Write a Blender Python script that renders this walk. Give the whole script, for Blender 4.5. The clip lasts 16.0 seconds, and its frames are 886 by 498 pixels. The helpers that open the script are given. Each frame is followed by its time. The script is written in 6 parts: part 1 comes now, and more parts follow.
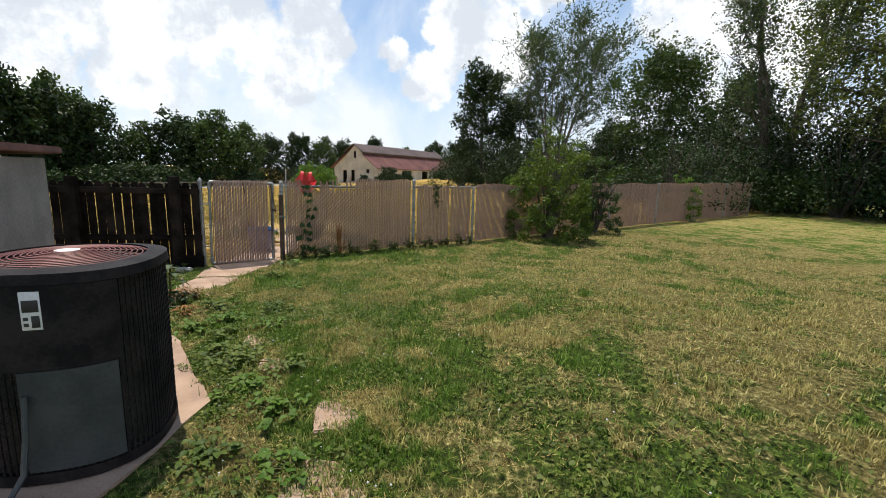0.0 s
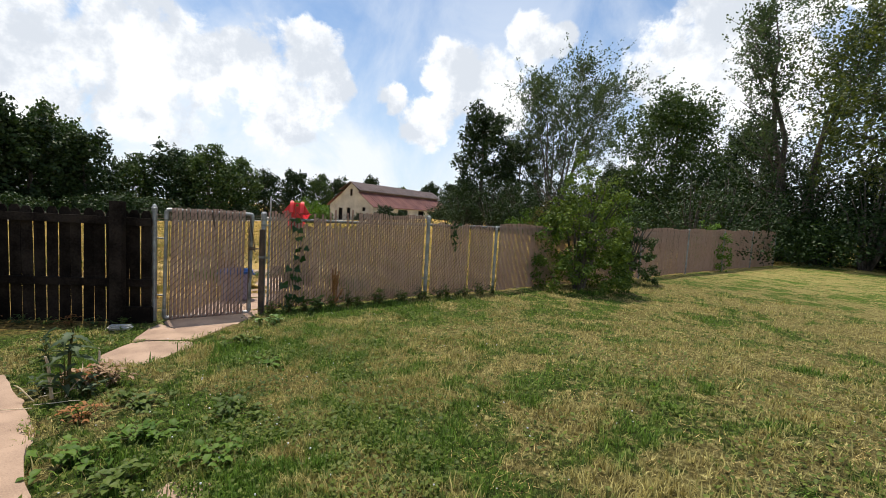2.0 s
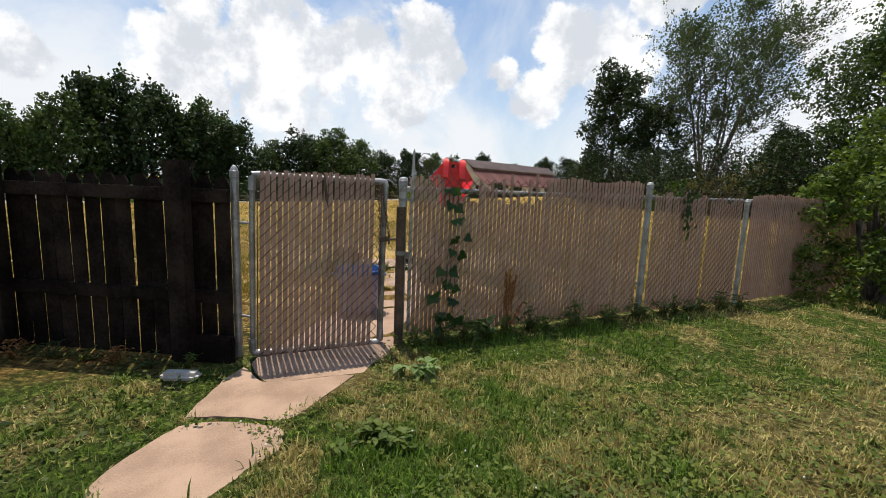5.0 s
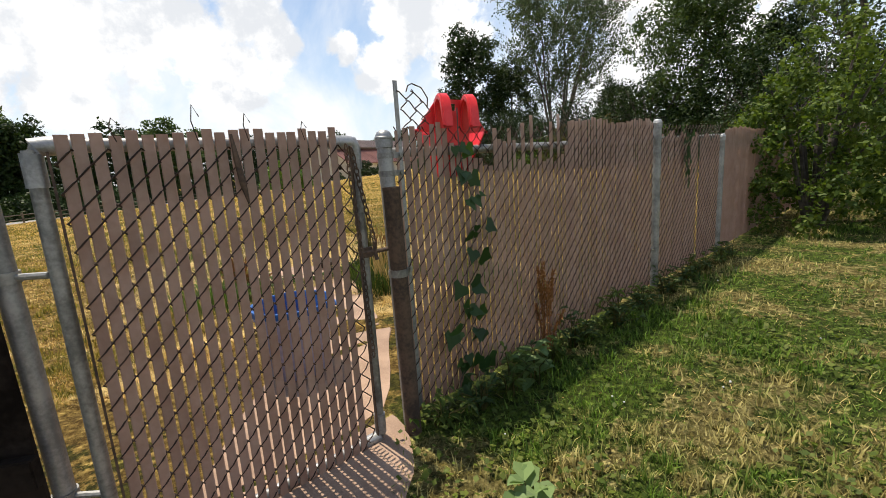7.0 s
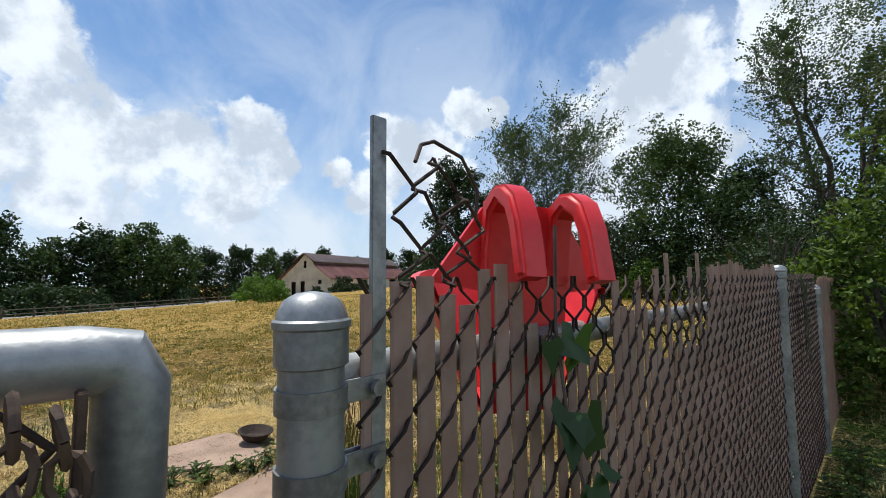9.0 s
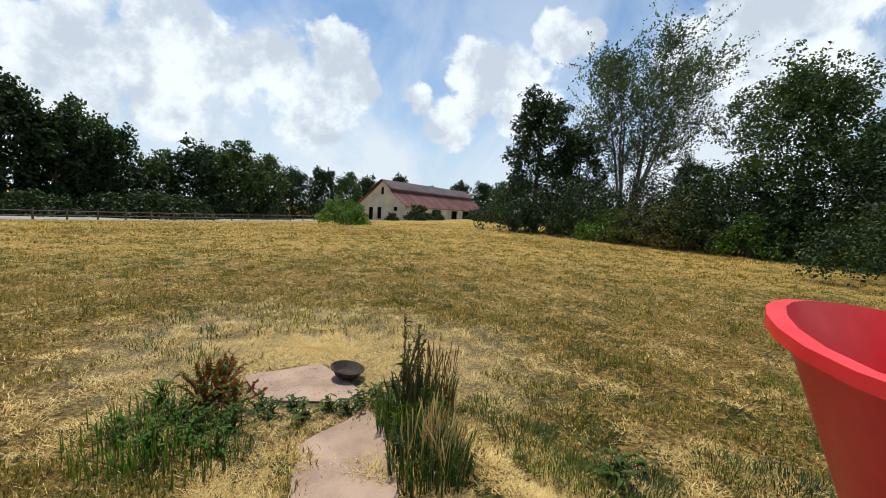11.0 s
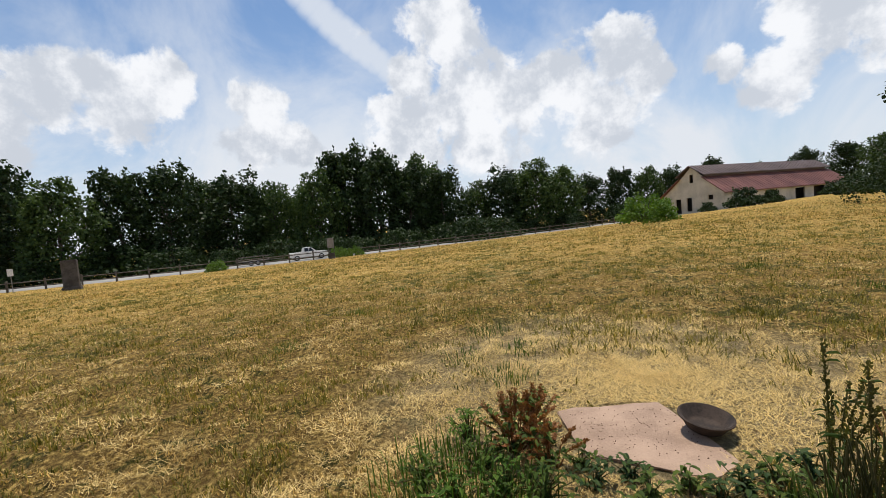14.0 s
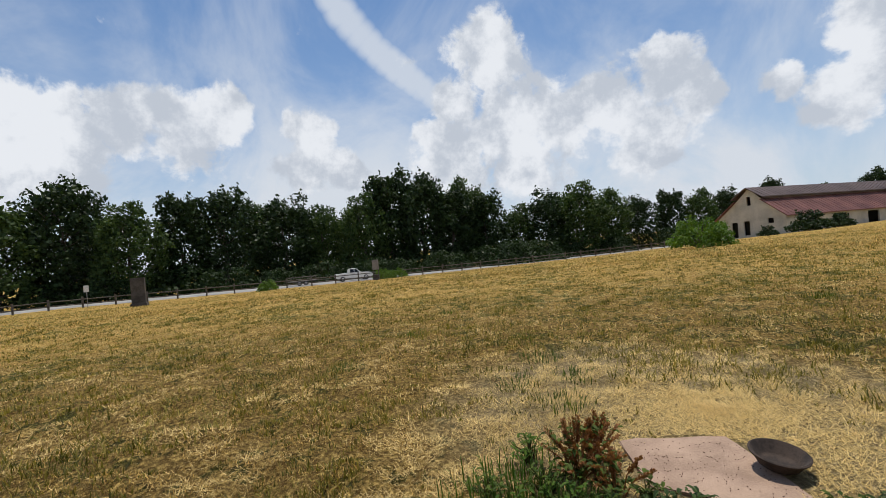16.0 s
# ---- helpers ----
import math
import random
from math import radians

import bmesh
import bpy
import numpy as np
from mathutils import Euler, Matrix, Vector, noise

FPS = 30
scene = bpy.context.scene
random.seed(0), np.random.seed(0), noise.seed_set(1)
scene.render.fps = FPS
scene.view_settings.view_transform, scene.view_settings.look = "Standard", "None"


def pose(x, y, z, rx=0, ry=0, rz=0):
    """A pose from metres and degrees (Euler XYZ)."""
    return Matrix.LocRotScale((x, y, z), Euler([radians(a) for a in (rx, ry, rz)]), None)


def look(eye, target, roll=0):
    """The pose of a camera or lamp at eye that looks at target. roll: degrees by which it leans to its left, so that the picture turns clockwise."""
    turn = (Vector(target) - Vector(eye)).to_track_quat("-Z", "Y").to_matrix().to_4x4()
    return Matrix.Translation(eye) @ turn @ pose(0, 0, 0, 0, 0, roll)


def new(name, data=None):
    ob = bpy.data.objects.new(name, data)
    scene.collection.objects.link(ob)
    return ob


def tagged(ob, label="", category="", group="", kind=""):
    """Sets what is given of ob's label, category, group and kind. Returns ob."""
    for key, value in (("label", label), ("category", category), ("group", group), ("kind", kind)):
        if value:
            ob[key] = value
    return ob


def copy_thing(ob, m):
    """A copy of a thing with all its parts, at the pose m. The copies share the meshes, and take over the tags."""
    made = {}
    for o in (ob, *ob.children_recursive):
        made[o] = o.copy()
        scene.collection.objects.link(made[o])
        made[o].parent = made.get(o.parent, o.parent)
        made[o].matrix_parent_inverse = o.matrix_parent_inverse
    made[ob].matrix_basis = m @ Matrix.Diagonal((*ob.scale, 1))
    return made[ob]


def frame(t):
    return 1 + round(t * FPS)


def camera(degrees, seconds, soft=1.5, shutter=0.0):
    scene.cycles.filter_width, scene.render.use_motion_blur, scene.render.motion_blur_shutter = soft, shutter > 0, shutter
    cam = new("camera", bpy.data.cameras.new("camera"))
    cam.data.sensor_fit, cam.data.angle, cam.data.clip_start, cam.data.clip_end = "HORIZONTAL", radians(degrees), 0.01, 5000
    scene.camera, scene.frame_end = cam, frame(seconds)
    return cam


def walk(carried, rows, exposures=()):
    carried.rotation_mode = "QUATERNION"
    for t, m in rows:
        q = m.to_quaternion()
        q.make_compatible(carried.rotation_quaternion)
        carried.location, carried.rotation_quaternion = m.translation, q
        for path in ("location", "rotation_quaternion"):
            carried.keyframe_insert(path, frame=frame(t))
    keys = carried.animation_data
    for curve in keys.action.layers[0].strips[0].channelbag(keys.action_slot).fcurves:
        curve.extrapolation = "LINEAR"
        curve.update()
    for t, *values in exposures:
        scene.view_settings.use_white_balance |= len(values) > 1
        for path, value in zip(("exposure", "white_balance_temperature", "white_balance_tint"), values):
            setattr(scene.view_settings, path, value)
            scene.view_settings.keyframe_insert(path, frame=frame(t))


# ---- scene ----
cam = camera(90.5, 16.0, soft=0.7)
PATH = [
    (0, (3.077, -6.808, 1.491), (2.939, -4.843, 1.145), 1.8),
    (0.5, (2.977, -6.432, 1.479), (2.884, -4.461, 1.152), -3.9),
    (1, (2.825, -6.104, 1.452), (2.875, -4.137, 1.090), -1.2),
    (1.5, (2.723, -5.676, 1.421), (2.794, -3.717, 1.024), -0.2),
    (2, (2.536, -5.286, 1.389), (2.421, -3.296, 1.225), 3.4),
    (2.5, (2.403, -4.873, 1.345), (2.170, -2.889, 1.246), 3.6),
    (3, (2.255, -4.522, 1.335), (1.786, -2.587, 1.147), 4.3),
    (3.5, (1.984, -4.046, 1.331), (1.503, -2.121, 1.080), 3.9),
    (4, (1.774, -3.702, 1.292), (1.164, -1.819, 1.004), 2.5),
    (6.3, (0.483, -2.163, 1.186), (0.097, -0.221, 0.903), -0.3),
    (6.5, (0.371, -2.051, 1.181), (0.132, -0.091, 0.865), -1.5),
    (7, (0.216, -1.762, 1.140), (0.197, 0.199, 0.746), -4.2),
    (7.5, (0.152, -1.422, 1.136), (0.186, 0.550, 0.801), -4.6),
    (8, (0.166, -1.054, 1.200), (0.590, 0.888, 0.975), 0.1),
    (8.5, (0.143, -0.681, 1.278), (0.449, 1.292, 1.387), 0.2),
    (9, (0.103, -0.419, 1.282), (0.200, 1.574, 1.421), -0.8),
    (9.2, (0.084, -0.367, 1.282), (0.070, 1.627, 1.433), 0.6),
    (9.8, (0.071, -0.205, 1.360), (-0.006, 1.792, 1.430), 1.6),
    (10.3, (-0.037, -0.109, 1.410), (-0.162, 1.887, 1.389), 2.5),
    (10.4, (-0.069, -0.073, 1.415), (-0.208, 1.922, 1.373), 2.7),
    (10.8, (-0.146, -0.017, 1.400), (-0.337, 1.969, 1.267), 3.4),
    (11.3, (-0.245, -0.019, 1.360), (-0.485, 1.954, 1.129), 4.0),
    (11.5, (-0.288, 0.056, 1.368), (-0.423, 2.033, 1.096), 2.3),
    (12, (-0.413, 0.331, 1.305), (-0.406, 2.295, 0.926), -1.1),
    (12.5, (-0.480, 0.510, 1.273), (-0.504, 2.493, 1.016), 1.1),
    (13, (-0.537, 0.682, 1.243), (-1.068, 2.604, 1.097), -1.6),
    (13.5, (-0.595, 0.764, 1.242), (-1.793, 2.363, 1.175), -2.7),
    (14, (-0.616, 0.797, 1.221), (-2.009, 2.226, 1.095), -5.2),
    (14.5, (-0.624, 0.774, 1.220), (-2.001, 2.220, 1.106), -4.8),
    (15, (-0.626, 0.704, 1.238), (-2.027, 2.129, 1.150), -4.1),
    (15.5, (-0.628, 0.636, 1.255), (-2.092, 1.997, 1.192), -4.5),
    (16, (-0.604, 0.609, 1.272), (-2.124, 1.910, 1.264), -4.8),
]
EXPOSURE = [  # seconds, stops, kelvin, tint
    (0, 0.24, 6350, 9), (1.5, 0.32, 6400, 9), (2.5, 0.08, 6350, 10), (3.5, 0.0, 6450, 10), (4.2, 0.12, 6500, 10), (6.5, 0.13, 6500, 10), (7.2, 0.38, 6750, 10), (8.0, 0.32, 6500, 10), (8.5, 0.05, 5900, 8), (9, -0.02, 5850, 7), (11.5, 0.02, 6150, 6), (12.5, 0.26, 6450, 10), (13.5, 0.02, 6350, 10), (14.5, -0.14, 6250, 11), (16, -0.27, 6150, 10)]
walk(cam, [(t, look(eye, target, roll)) for t, eye, target, roll in PATH], EXPOSURE)

# ---- light ----
SUN_BEARING, SUN_HEIGHT = -40.0, 73.0      # degrees: bearing to the right of +y, elevation
az, el = radians(SUN_BEARING), radians(SUN_HEIGHT)
sun_dir = Vector((math.sin(az) * math.cos(el), math.cos(az) * math.cos(el), math.sin(el)))
sun_data = bpy.data.lights.new("sun", "SUN")
sun_data.energy, sun_data.angle, sun_data.color = 4.8, radians(0.6), (1.0, 0.91, 0.76)
sun = new("sun", sun_data)
sun.matrix_world = look(sun_dir * 50, (0, 0, 0))


def link(nt, a, b):
    nt.links.new(a, b)


def node(nt, kind, **kw):
    n = nt.nodes.new(kind)
    for key, value in kw.items():
        n.inputs[key.replace("_", " ")].default_value = value
    return n


def math_node(nt, op, a, b=None, c=None, clamp=False):
    n = nt.nodes.new("ShaderNodeMath")
    n.operation, n.use_clamp = op, clamp
    for i, v in enumerate((a, b, c)):
        if v is None:
            continue
        if isinstance(v, (int, float)):
            n.inputs[i].default_value = v
        else:
            link(nt, v, n.inputs[i])
    return n.outputs[0]


def mix_rgb(nt, fac, a, b, blend="MIX"):
    n = nt.nodes.new("ShaderNodeMix")
    n.data_type, n.blend_type = "RGBA", blend
    for sock, v in ((n.inputs[0], fac), (n.inputs[6], a), (n.inputs[7], b)):
        if isinstance(v, (int, float)):
            sock.default_value = v
        elif isinstance(v, tuple):
            sock.default_value = (*v, 1)
        else:
            link(nt, v, sock)
    return n.outputs[2]


def smooth(nt, v, lo, hi):
    n = nt.nodes.new("ShaderNodeMapRange")
    n.interpolation_type = "SMOOTHSTEP"
    link(nt, v, n.inputs[0])
    n.inputs[1].default_value, n.inputs[2].default_value = lo, hi
    return n.outputs[0]


def noise_tex(nt, vec, scale, detail=4.0, rough=0.55, distortion=0.0):
    n = node(nt, "ShaderNodeTexNoise", Scale=scale, Detail=detail, Roughness=rough, Distortion=distortion)
    if vec is not None:
        link(nt, vec, n.inputs["Vector"])
    return n.outputs["Fac"]


def bearing_dir(right, up):
    a, e = radians(right), radians(up)
    return (math.sin(a) * math.cos(e), math.cos(a) * math.cos(e), math.sin(e))


# summer sky: clear blue with cumulus banks
CLOUDS = [  # bearing to the right, elevation, radius in degrees
    (-84, 16, 4), (-79, 15, 5), (-75, 17, 3.5), (-65, 15, 3.6), (-66, 11.5, 3.6), (-61, 11, 3), (-46, 18, 4), (-40, 15, 5.5), (-34, 14, 5.5), (-38, 10, 6),
    (-27, 15, 5), (-21, 17, 4.5), (-23, 11, 5), (-19, 15.5, 3.6), (-6, 12, 4), (-3, 16, 5), (2, 15.5, 5), (6, 21, 3.2), (-10.5, 14, 2.2), (25, 18, 7), (32, 23, 6), (32, 15, 6),
    (43, 23, 7), (10, 21, 2), (-92, 12, 7), (-47, 11, 7), (-42, 23, 5), (57, 20, 9), (80, 25, 12), (120, 22, 14), (165, 25, 14), (-150, 28, 15), (-115, 16, 9), (-10, 60, 8), (60, 50, 10)]
world = bpy.data.worlds.new("sky")
world.use_nodes = True
scene.world = world
wt = world.node_tree
wt.nodes.clear()
coord = wt.nodes.new("ShaderNodeTexCoord")
direction = coord.outputs["Generated"]
sky = wt.nodes.new("ShaderNodeTexSky")
sky.sky_type, sky.sun_disc, sky.sun_elevation, sky.sun_rotation = "NISHITA", False, el, az
sky.air_density, sky.dust_density, sky.ozone_density = 1.0, 0.4, 2.5
blue = mix_rgb(wt, 1.0, sky.outputs[0], (0.070, 0.104, 0.125), "MULTIPLY")
split = wt.nodes.new("ShaderNodeSeparateXYZ")
link(wt, direction, split.inputs[0])
haze = math_node(wt, "POWER", math_node(wt, "SUBTRACT", 1.0, split.outputs[2], clamp=True), 3.2)
blue = mix_rgb(wt, math_node(wt, "MULTIPLY", haze, 0.95), blue, (0.76, 0.82, 0.88))
billow = noise_tex(wt, direction, 13.0, 9.0, 0.6, 0.2)
body = None
for right, up, size in CLOUDS:
    d = wt.nodes.new("ShaderNodeVectorMath")
    d.operation = "DOT_PRODUCT"
    link(wt, direction, d.inputs[0])
    d.inputs[1].default_value = bearing_dir(right, up)
    c = math.cos(radians(size * 1.02))
    lobe = math_node(wt, "DIVIDE", math_node(wt, "SUBTRACT", d.outputs["Value"], c), 1 - c)
    body = lobe if body is None else math_node(wt, "MAXIMUM", body, lobe)
body = math_node(wt, "MAXIMUM", body, -0.6)
dens = math_node(wt, "ADD", math_node(wt, "MULTIPLY", body, 0.30), billow)
cover = smooth(wt, dens, 0.475, 0.645)
veil = smooth(wt, noise_tex(wt, direction, 3.2, 6.0, 0.6, 0.6), 0.33, 0.68)
lowsky = math_node(wt, "POWER", math_node(wt, "SUBTRACT", 1.0, split.outputs[2], clamp=True), 3.0)
streak = None      # one thin cirrus streak
for right, up in [(-61 + 14 * k / 13, 30 - 12.5 * (k / 13) ** 0.8) for k in range(14)]:
    d = wt.nodes.new("ShaderNodeVectorMath")
    d.operation = "DOT_PRODUCT"
    link(wt, direction, d.inputs[0])
    d.inputs[1].default_value = bearing_dir(right, up)
    c = math.cos(radians(2.2))
    lobe = math_node(wt, "DIVIDE", math_node(wt, "SUBTRACT", d.outputs["Value"], c), 1 - c)
    streak = lobe if streak is None else math_node(wt, "MAXIMUM", streak, lobe)
streak = smooth(wt, math_node(wt, "ADD", math_node(wt, "MAXIMUM", streak, -1.0), math_node(wt, "MULTIPLY", billow, 0.8)), 0.3, 1.3)
veil = math_node(wt, "MAXIMUM", math_node(wt, "MULTIPLY", veil, math_node(wt, "ADD", math_node(wt, "MULTIPLY", lowsky, 1.7), 0.25)), streak)
under = smooth(wt, noise_tex(wt, direction, 8.0, 7.0, 0.62), 0.42, 0.62)
cloud_col = mix_rgb(wt, math_node(wt, "MULTIPLY", under, 0.9), (1.05, 1.05, 1.05), (0.64, 0.68, 0.74))
seen_sky = mix_rgb(wt, math_node(wt, "MULTIPLY", veil, 0.8, clamp=True), blue, (0.86, 0.89, 0.925))
seen_sky = mix_rgb(wt, cover, seen_sky, cloud_col)
back = wt.nodes.new("ShaderNodeBackground")
link(wt, seen_sky, back.inputs["Color"])
back.inputs["Strength"].default_value = 0.95
wout = wt.nodes.new("ShaderNodeOutputWorld")
link(wt, back.outputs[0], wout.inputs["Surface"])


# ---- materials ----
def material(name):
    m = bpy.data.materials.new(name)
    m.use_nodes = True
    nt = m.node_tree
    b = nt.nodes["Principled BSDF"]
    pos = nt.nodes.new("ShaderNodeNewGeometry").outputs["Position"]
    return m, nt, b, pos


def bump(nt, b, height, strength, distance=0.01):
    n = node(nt, "ShaderNodeBump", Strength=strength, Distance=distance)
    link(nt, height, n.inputs["Height"])
    link(nt, n.outputs[0], b.inputs["Normal"])


def plain(name, a, c, rough=0.6, metal=0.0, scale=12.0, fine=90.0, relief=0.25, local=True, spread=0.0, depth=0.004, gloss=0.5):
    """Two colours worn into one another at two scales, with fine relief."""
    m, nt, b, pos = material(name)
    if local:
        pos = nt.nodes.new("ShaderNodeTexCoord").outputs["Object"]
    big, small = noise_tex(nt, pos, scale), noise_tex(nt, pos, fine, 3.0)
    f = math_node(nt, "ADD", math_node(nt, "MULTIPLY", big, 0.7), math_node(nt, "MULTIPLY", small, 0.3))
    col = mix_rgb(nt, smooth(nt, f, 0.36, 0.64), a, c)
    if spread:
        rnd = nt.nodes.new("ShaderNodeObjectInfo").outputs["Random"]
        k = math_node(nt, "ADD", math_node(nt, "MULTIPLY", rnd, spread), 1 - spread / 2)
        hsv = nt.nodes.new("ShaderNodeHueSaturation")
        link(nt, k, hsv.inputs["Value"])
        link(nt, col, hsv.inputs["Color"])
        col = hsv.outputs[0]
    link(nt, col, b.inputs["Base Color"])
    b.inputs["Roughness"].default_value, b.inputs["Metallic"].default_value = rough, metal
    b.inputs["Specular IOR Level"].default_value = gloss
    if relief:
        bump(nt, b, small, relief, depth)
    return m


def leaf_material(name, a, c, dark=0.6, through_light=0.35, rough=0.55):
    """Foliage: hue varies leaf by leaf; a part of the light passes through."""
    m, nt, b, pos = material(name)
    geo = nt.nodes.new("ShaderNodeNewGeometry")
    rnd = geo.outputs["Random Per Island"]
    patch = noise_tex(nt, pos, 0.7, 3.0)
    f = math_node(nt, "ADD", math_node(nt, "MULTIPLY", rnd, 0.45), math_node(nt, "MULTIPLY", patch, 0.65))
    col = mix_rgb(nt, smooth(nt, f, 0.2, 0.9), a, c)
    link(nt, col, b.inputs["Base Color"])
    b.inputs["Roughness"].default_value = rough
    b.inputs["Specular IOR Level"].default_value = 0.2
    tr = nt.nodes.new("ShaderNodeBsdfTranslucent")
    link(nt, mix_rgb(nt, 1.0, col, (1.25, 1.3, 0.6), "MULTIPLY"), tr.inputs["Color"])
    mx = nt.nodes.new("ShaderNodeMixShader")
    mx.inputs[0].default_value = through_light
    link(nt, b.outputs[0], mx.inputs[1])
    link(nt, tr.outputs[0], mx.inputs[2])
    link(nt, mx.outputs[0], nt.nodes["Material Output"].inputs["Surface"])
    return m


def fence_side(nt, pos):
    """Distance beyond the fence line, positive in the field."""
    s = nt.nodes.new("ShaderNodeSeparateXYZ")
    link(nt, pos, s.inputs[0])
    side = math_node(nt, "ADD", math_node(nt, "MULTIPLY", s.outputs[0], -0.669), math_node(nt, "MULTIPLY", s.outputs[1], 0.743))
    return side, s


def turf_colour(nt, pos, blades):
    side, s = fence_side(nt, pos)
    patch = noise_tex(nt, pos, 1.1, 6.0, 0.66, 0.5)
    wide = noise_tex(nt, pos, 0.16, 3.0, 0.55)
    speck = smooth(nt, noise_tex(nt, pos, 26.0, 6.0, 0.72), 0.36, 0.64)
    tuft = noise_tex(nt, pos, 5.0, 4.0, 0.65)
    if blades:
        rnd = nt.nodes.new("ShaderNodeNewGeometry").outputs["Random Per Island"]
        grain = math_node(nt, "ADD", math_node(nt, "MULTIPLY", rnd, 0.75), math_node(nt, "MULTIPLY", speck, 0.25))
    else:
        grain = speck
    # lawn: green near the house path, drying out up the slope
    p_, w_, t_ = smooth(nt, patch, 0.38, 0.62), smooth(nt, wide, 0.36, 0.64), smooth(nt, tuft, 0.41, 0.59)

    def blend(*terms):
        total = 0.0
        for sock, k in terms:
            total = math_node(nt, "ADD", math_node(nt, "MULTIPLY", sock, k), total)
        return total
    slope = smooth(nt, math_node(nt, "ADD", s.outputs[0], math_node(nt, "MULTIPLY", s.outputs[1], 0.6)), 0.2, 4.0)
    clump = smooth(nt, noise_tex(nt, pos, 2.7, 5.0, 0.68, 0.7), 0.43, 0.60)
    lawn_dry = smooth(nt, blend((p_, 0.50), (clump, 0.30), (t_, 0.22), (grain, 0.26), (slope, 0.26), (w_, 0.24)), 0.72, 1.08)
    field_dry = smooth(nt, blend((p_, 0.36), (clump, 0.46), (t_, 0.30), (grain, 0.26), (w_, 0.30)), 0.46, 0.74)
    beyond = smooth(nt, math_node(nt, "ADD", side, math_node(nt, "MULTIPLY", tuft, 0.3)), 0.0, 0.5)
    amount = nt.nodes.new("ShaderNodeMix")
    link(nt, beyond, amount.inputs[0]), link(nt, lawn_dry, amount.inputs[2]), link(nt, field_dry, amount.inputs[3])
    green = mix_rgb(nt, grain, mix_rgb(nt, beyond, (0.018, 0.048, 0.006), (0.036, 0.042, 0.010)), mix_rgb(nt, beyond, (0.20, 0.33, 0.040), (0.27, 0.25, 0.045)))
    straw_lawn = mix_rgb(nt, grain, (0.17, 0.14, 0.034), (0.70, 0.61, 0.24))
    straw_field = mix_rgb(nt, grain, (0.19, 0.102, 0.022), (0.94, 0.64, 0.19))
    straw = mix_rgb(nt, beyond, straw_lawn, straw_field)
    matted = smooth(nt, noise_tex(nt, pos, 8.0, 5.0, 0.7, 0.4), 0.56, 0.42)      # darker matted thatch
    straw = mix_rgb(nt, math_node(nt, "MULTIPLY", matted, 0.5), straw, (0.5, 0.44, 0.36), "MULTIPLY")
    col = mix_rgb(nt, amount.outputs[0], green, straw)
    # trodden pale straw round the slabs in the field
    d = nt.nodes.new("ShaderNodeVectorMath")
    d.operation = "DISTANCE"
    flat = nt.nodes.new("ShaderNodeCombineXYZ")
    link(nt, s.outputs[0], flat.inputs[0]), link(nt, math_node(nt, "MULTIPLY", s.outputs[1], 1.25), flat.inputs[1])
    link(nt, flat.outputs[0], d.inputs[0])
    d.inputs[1].default_value = (-1.75, 4.9, 0)
    worn = smooth(nt, math_node(nt, "ADD", d.outputs["Value"], math_node(nt, "MULTIPLY", patch, 1.4)), 3.3, 2.1)
    pale = mix_rgb(nt, grain, (0.40, 0.30, 0.15), (0.84, 0.66, 0.37))
    return mix_rgb(nt, math_node(nt, "MULTIPLY", worn, 0.85), col, pale), speck, tuft


M_GROUND, nt, b, pos = material("turf")
col, speck, tuft = turf_colour(nt, pos, False)
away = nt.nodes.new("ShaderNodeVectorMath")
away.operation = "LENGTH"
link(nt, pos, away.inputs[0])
soil_shade = math_node(nt, "SUBTRACT", 0.5, math_node(nt, "MULTIPLY", smooth(nt, away.outputs["Value"], 7.0, 16.0), 0.42))      # bare soil between the blades, their shade put into its colour; fades far out
link(nt, mix_rgb(nt, soil_shade, col, (0.045, 0.034, 0.015)), b.inputs["Base Color"])
b.inputs["Roughness"].default_value = 0.95
b.inputs["Specular IOR Level"].default_value = 0.1
bump(nt, b, math_node(nt, "ADD", math_node(nt, "MULTIPLY", speck, 0.6), tuft), 0.9, 0.05)

M_BLADE, nt, b, pos = material("grass_blades")
col, speck, tuft = turf_colour(nt, pos, True)
link(nt, col, b.inputs["Base Color"])
b.inputs["Roughness"].default_value = 0.6
b.inputs["Specular IOR Level"].default_value = 0.25
tr = nt.nodes.new("ShaderNodeBsdfTranslucent")
link(nt, col, tr.inputs["Color"])
mx = nt.nodes.new("ShaderNodeMixShader")
mx.inputs[0].default_value = 0.3
link(nt, b.outputs[0], mx.inputs[1]), link(nt, tr.outputs[0], mx.inputs[2])
link(nt, mx.outputs[0], nt.nodes["Material Output"].inputs["Surface"])

M_SLAT = plain("slat_plastic", (0.32, 0.215, 0.17), (0.43, 0.31, 0.255), 0.55, scale=9, fine=60, relief=0.15, local=False, spread=0.22)
nt = M_SLAT.node_tree      # thin plastic lets some of the sun through
b = nt.nodes["Principled BSDF"]
tr = nt.nodes.new("ShaderNodeBsdfTranslucent")
tr.inputs["Color"].default_value = (0.46, 0.27, 0.19, 1)
mx = nt.nodes.new("ShaderNodeMixShader")
mx.inputs[0].default_value = 0.3
link(nt, b.outputs[0], mx.inputs[1]), link(nt, tr.outputs[0], mx.inputs[2])
link(nt, mx.outputs[0], nt.nodes["Material Output"].inputs["Surface"])
M_WIRE = plain("rusty_wire", (0.022, 0.014, 0.011), (0.075, 0.046, 0.032), 0.7, 0.4, scale=20, fine=150, local=False)
M_GALV = plain("galvanised_steel", (0.20, 0.205, 0.21), (0.36, 0.365, 0.37), 0.48, 0.6, scale=14, fine=120, relief=0.12)
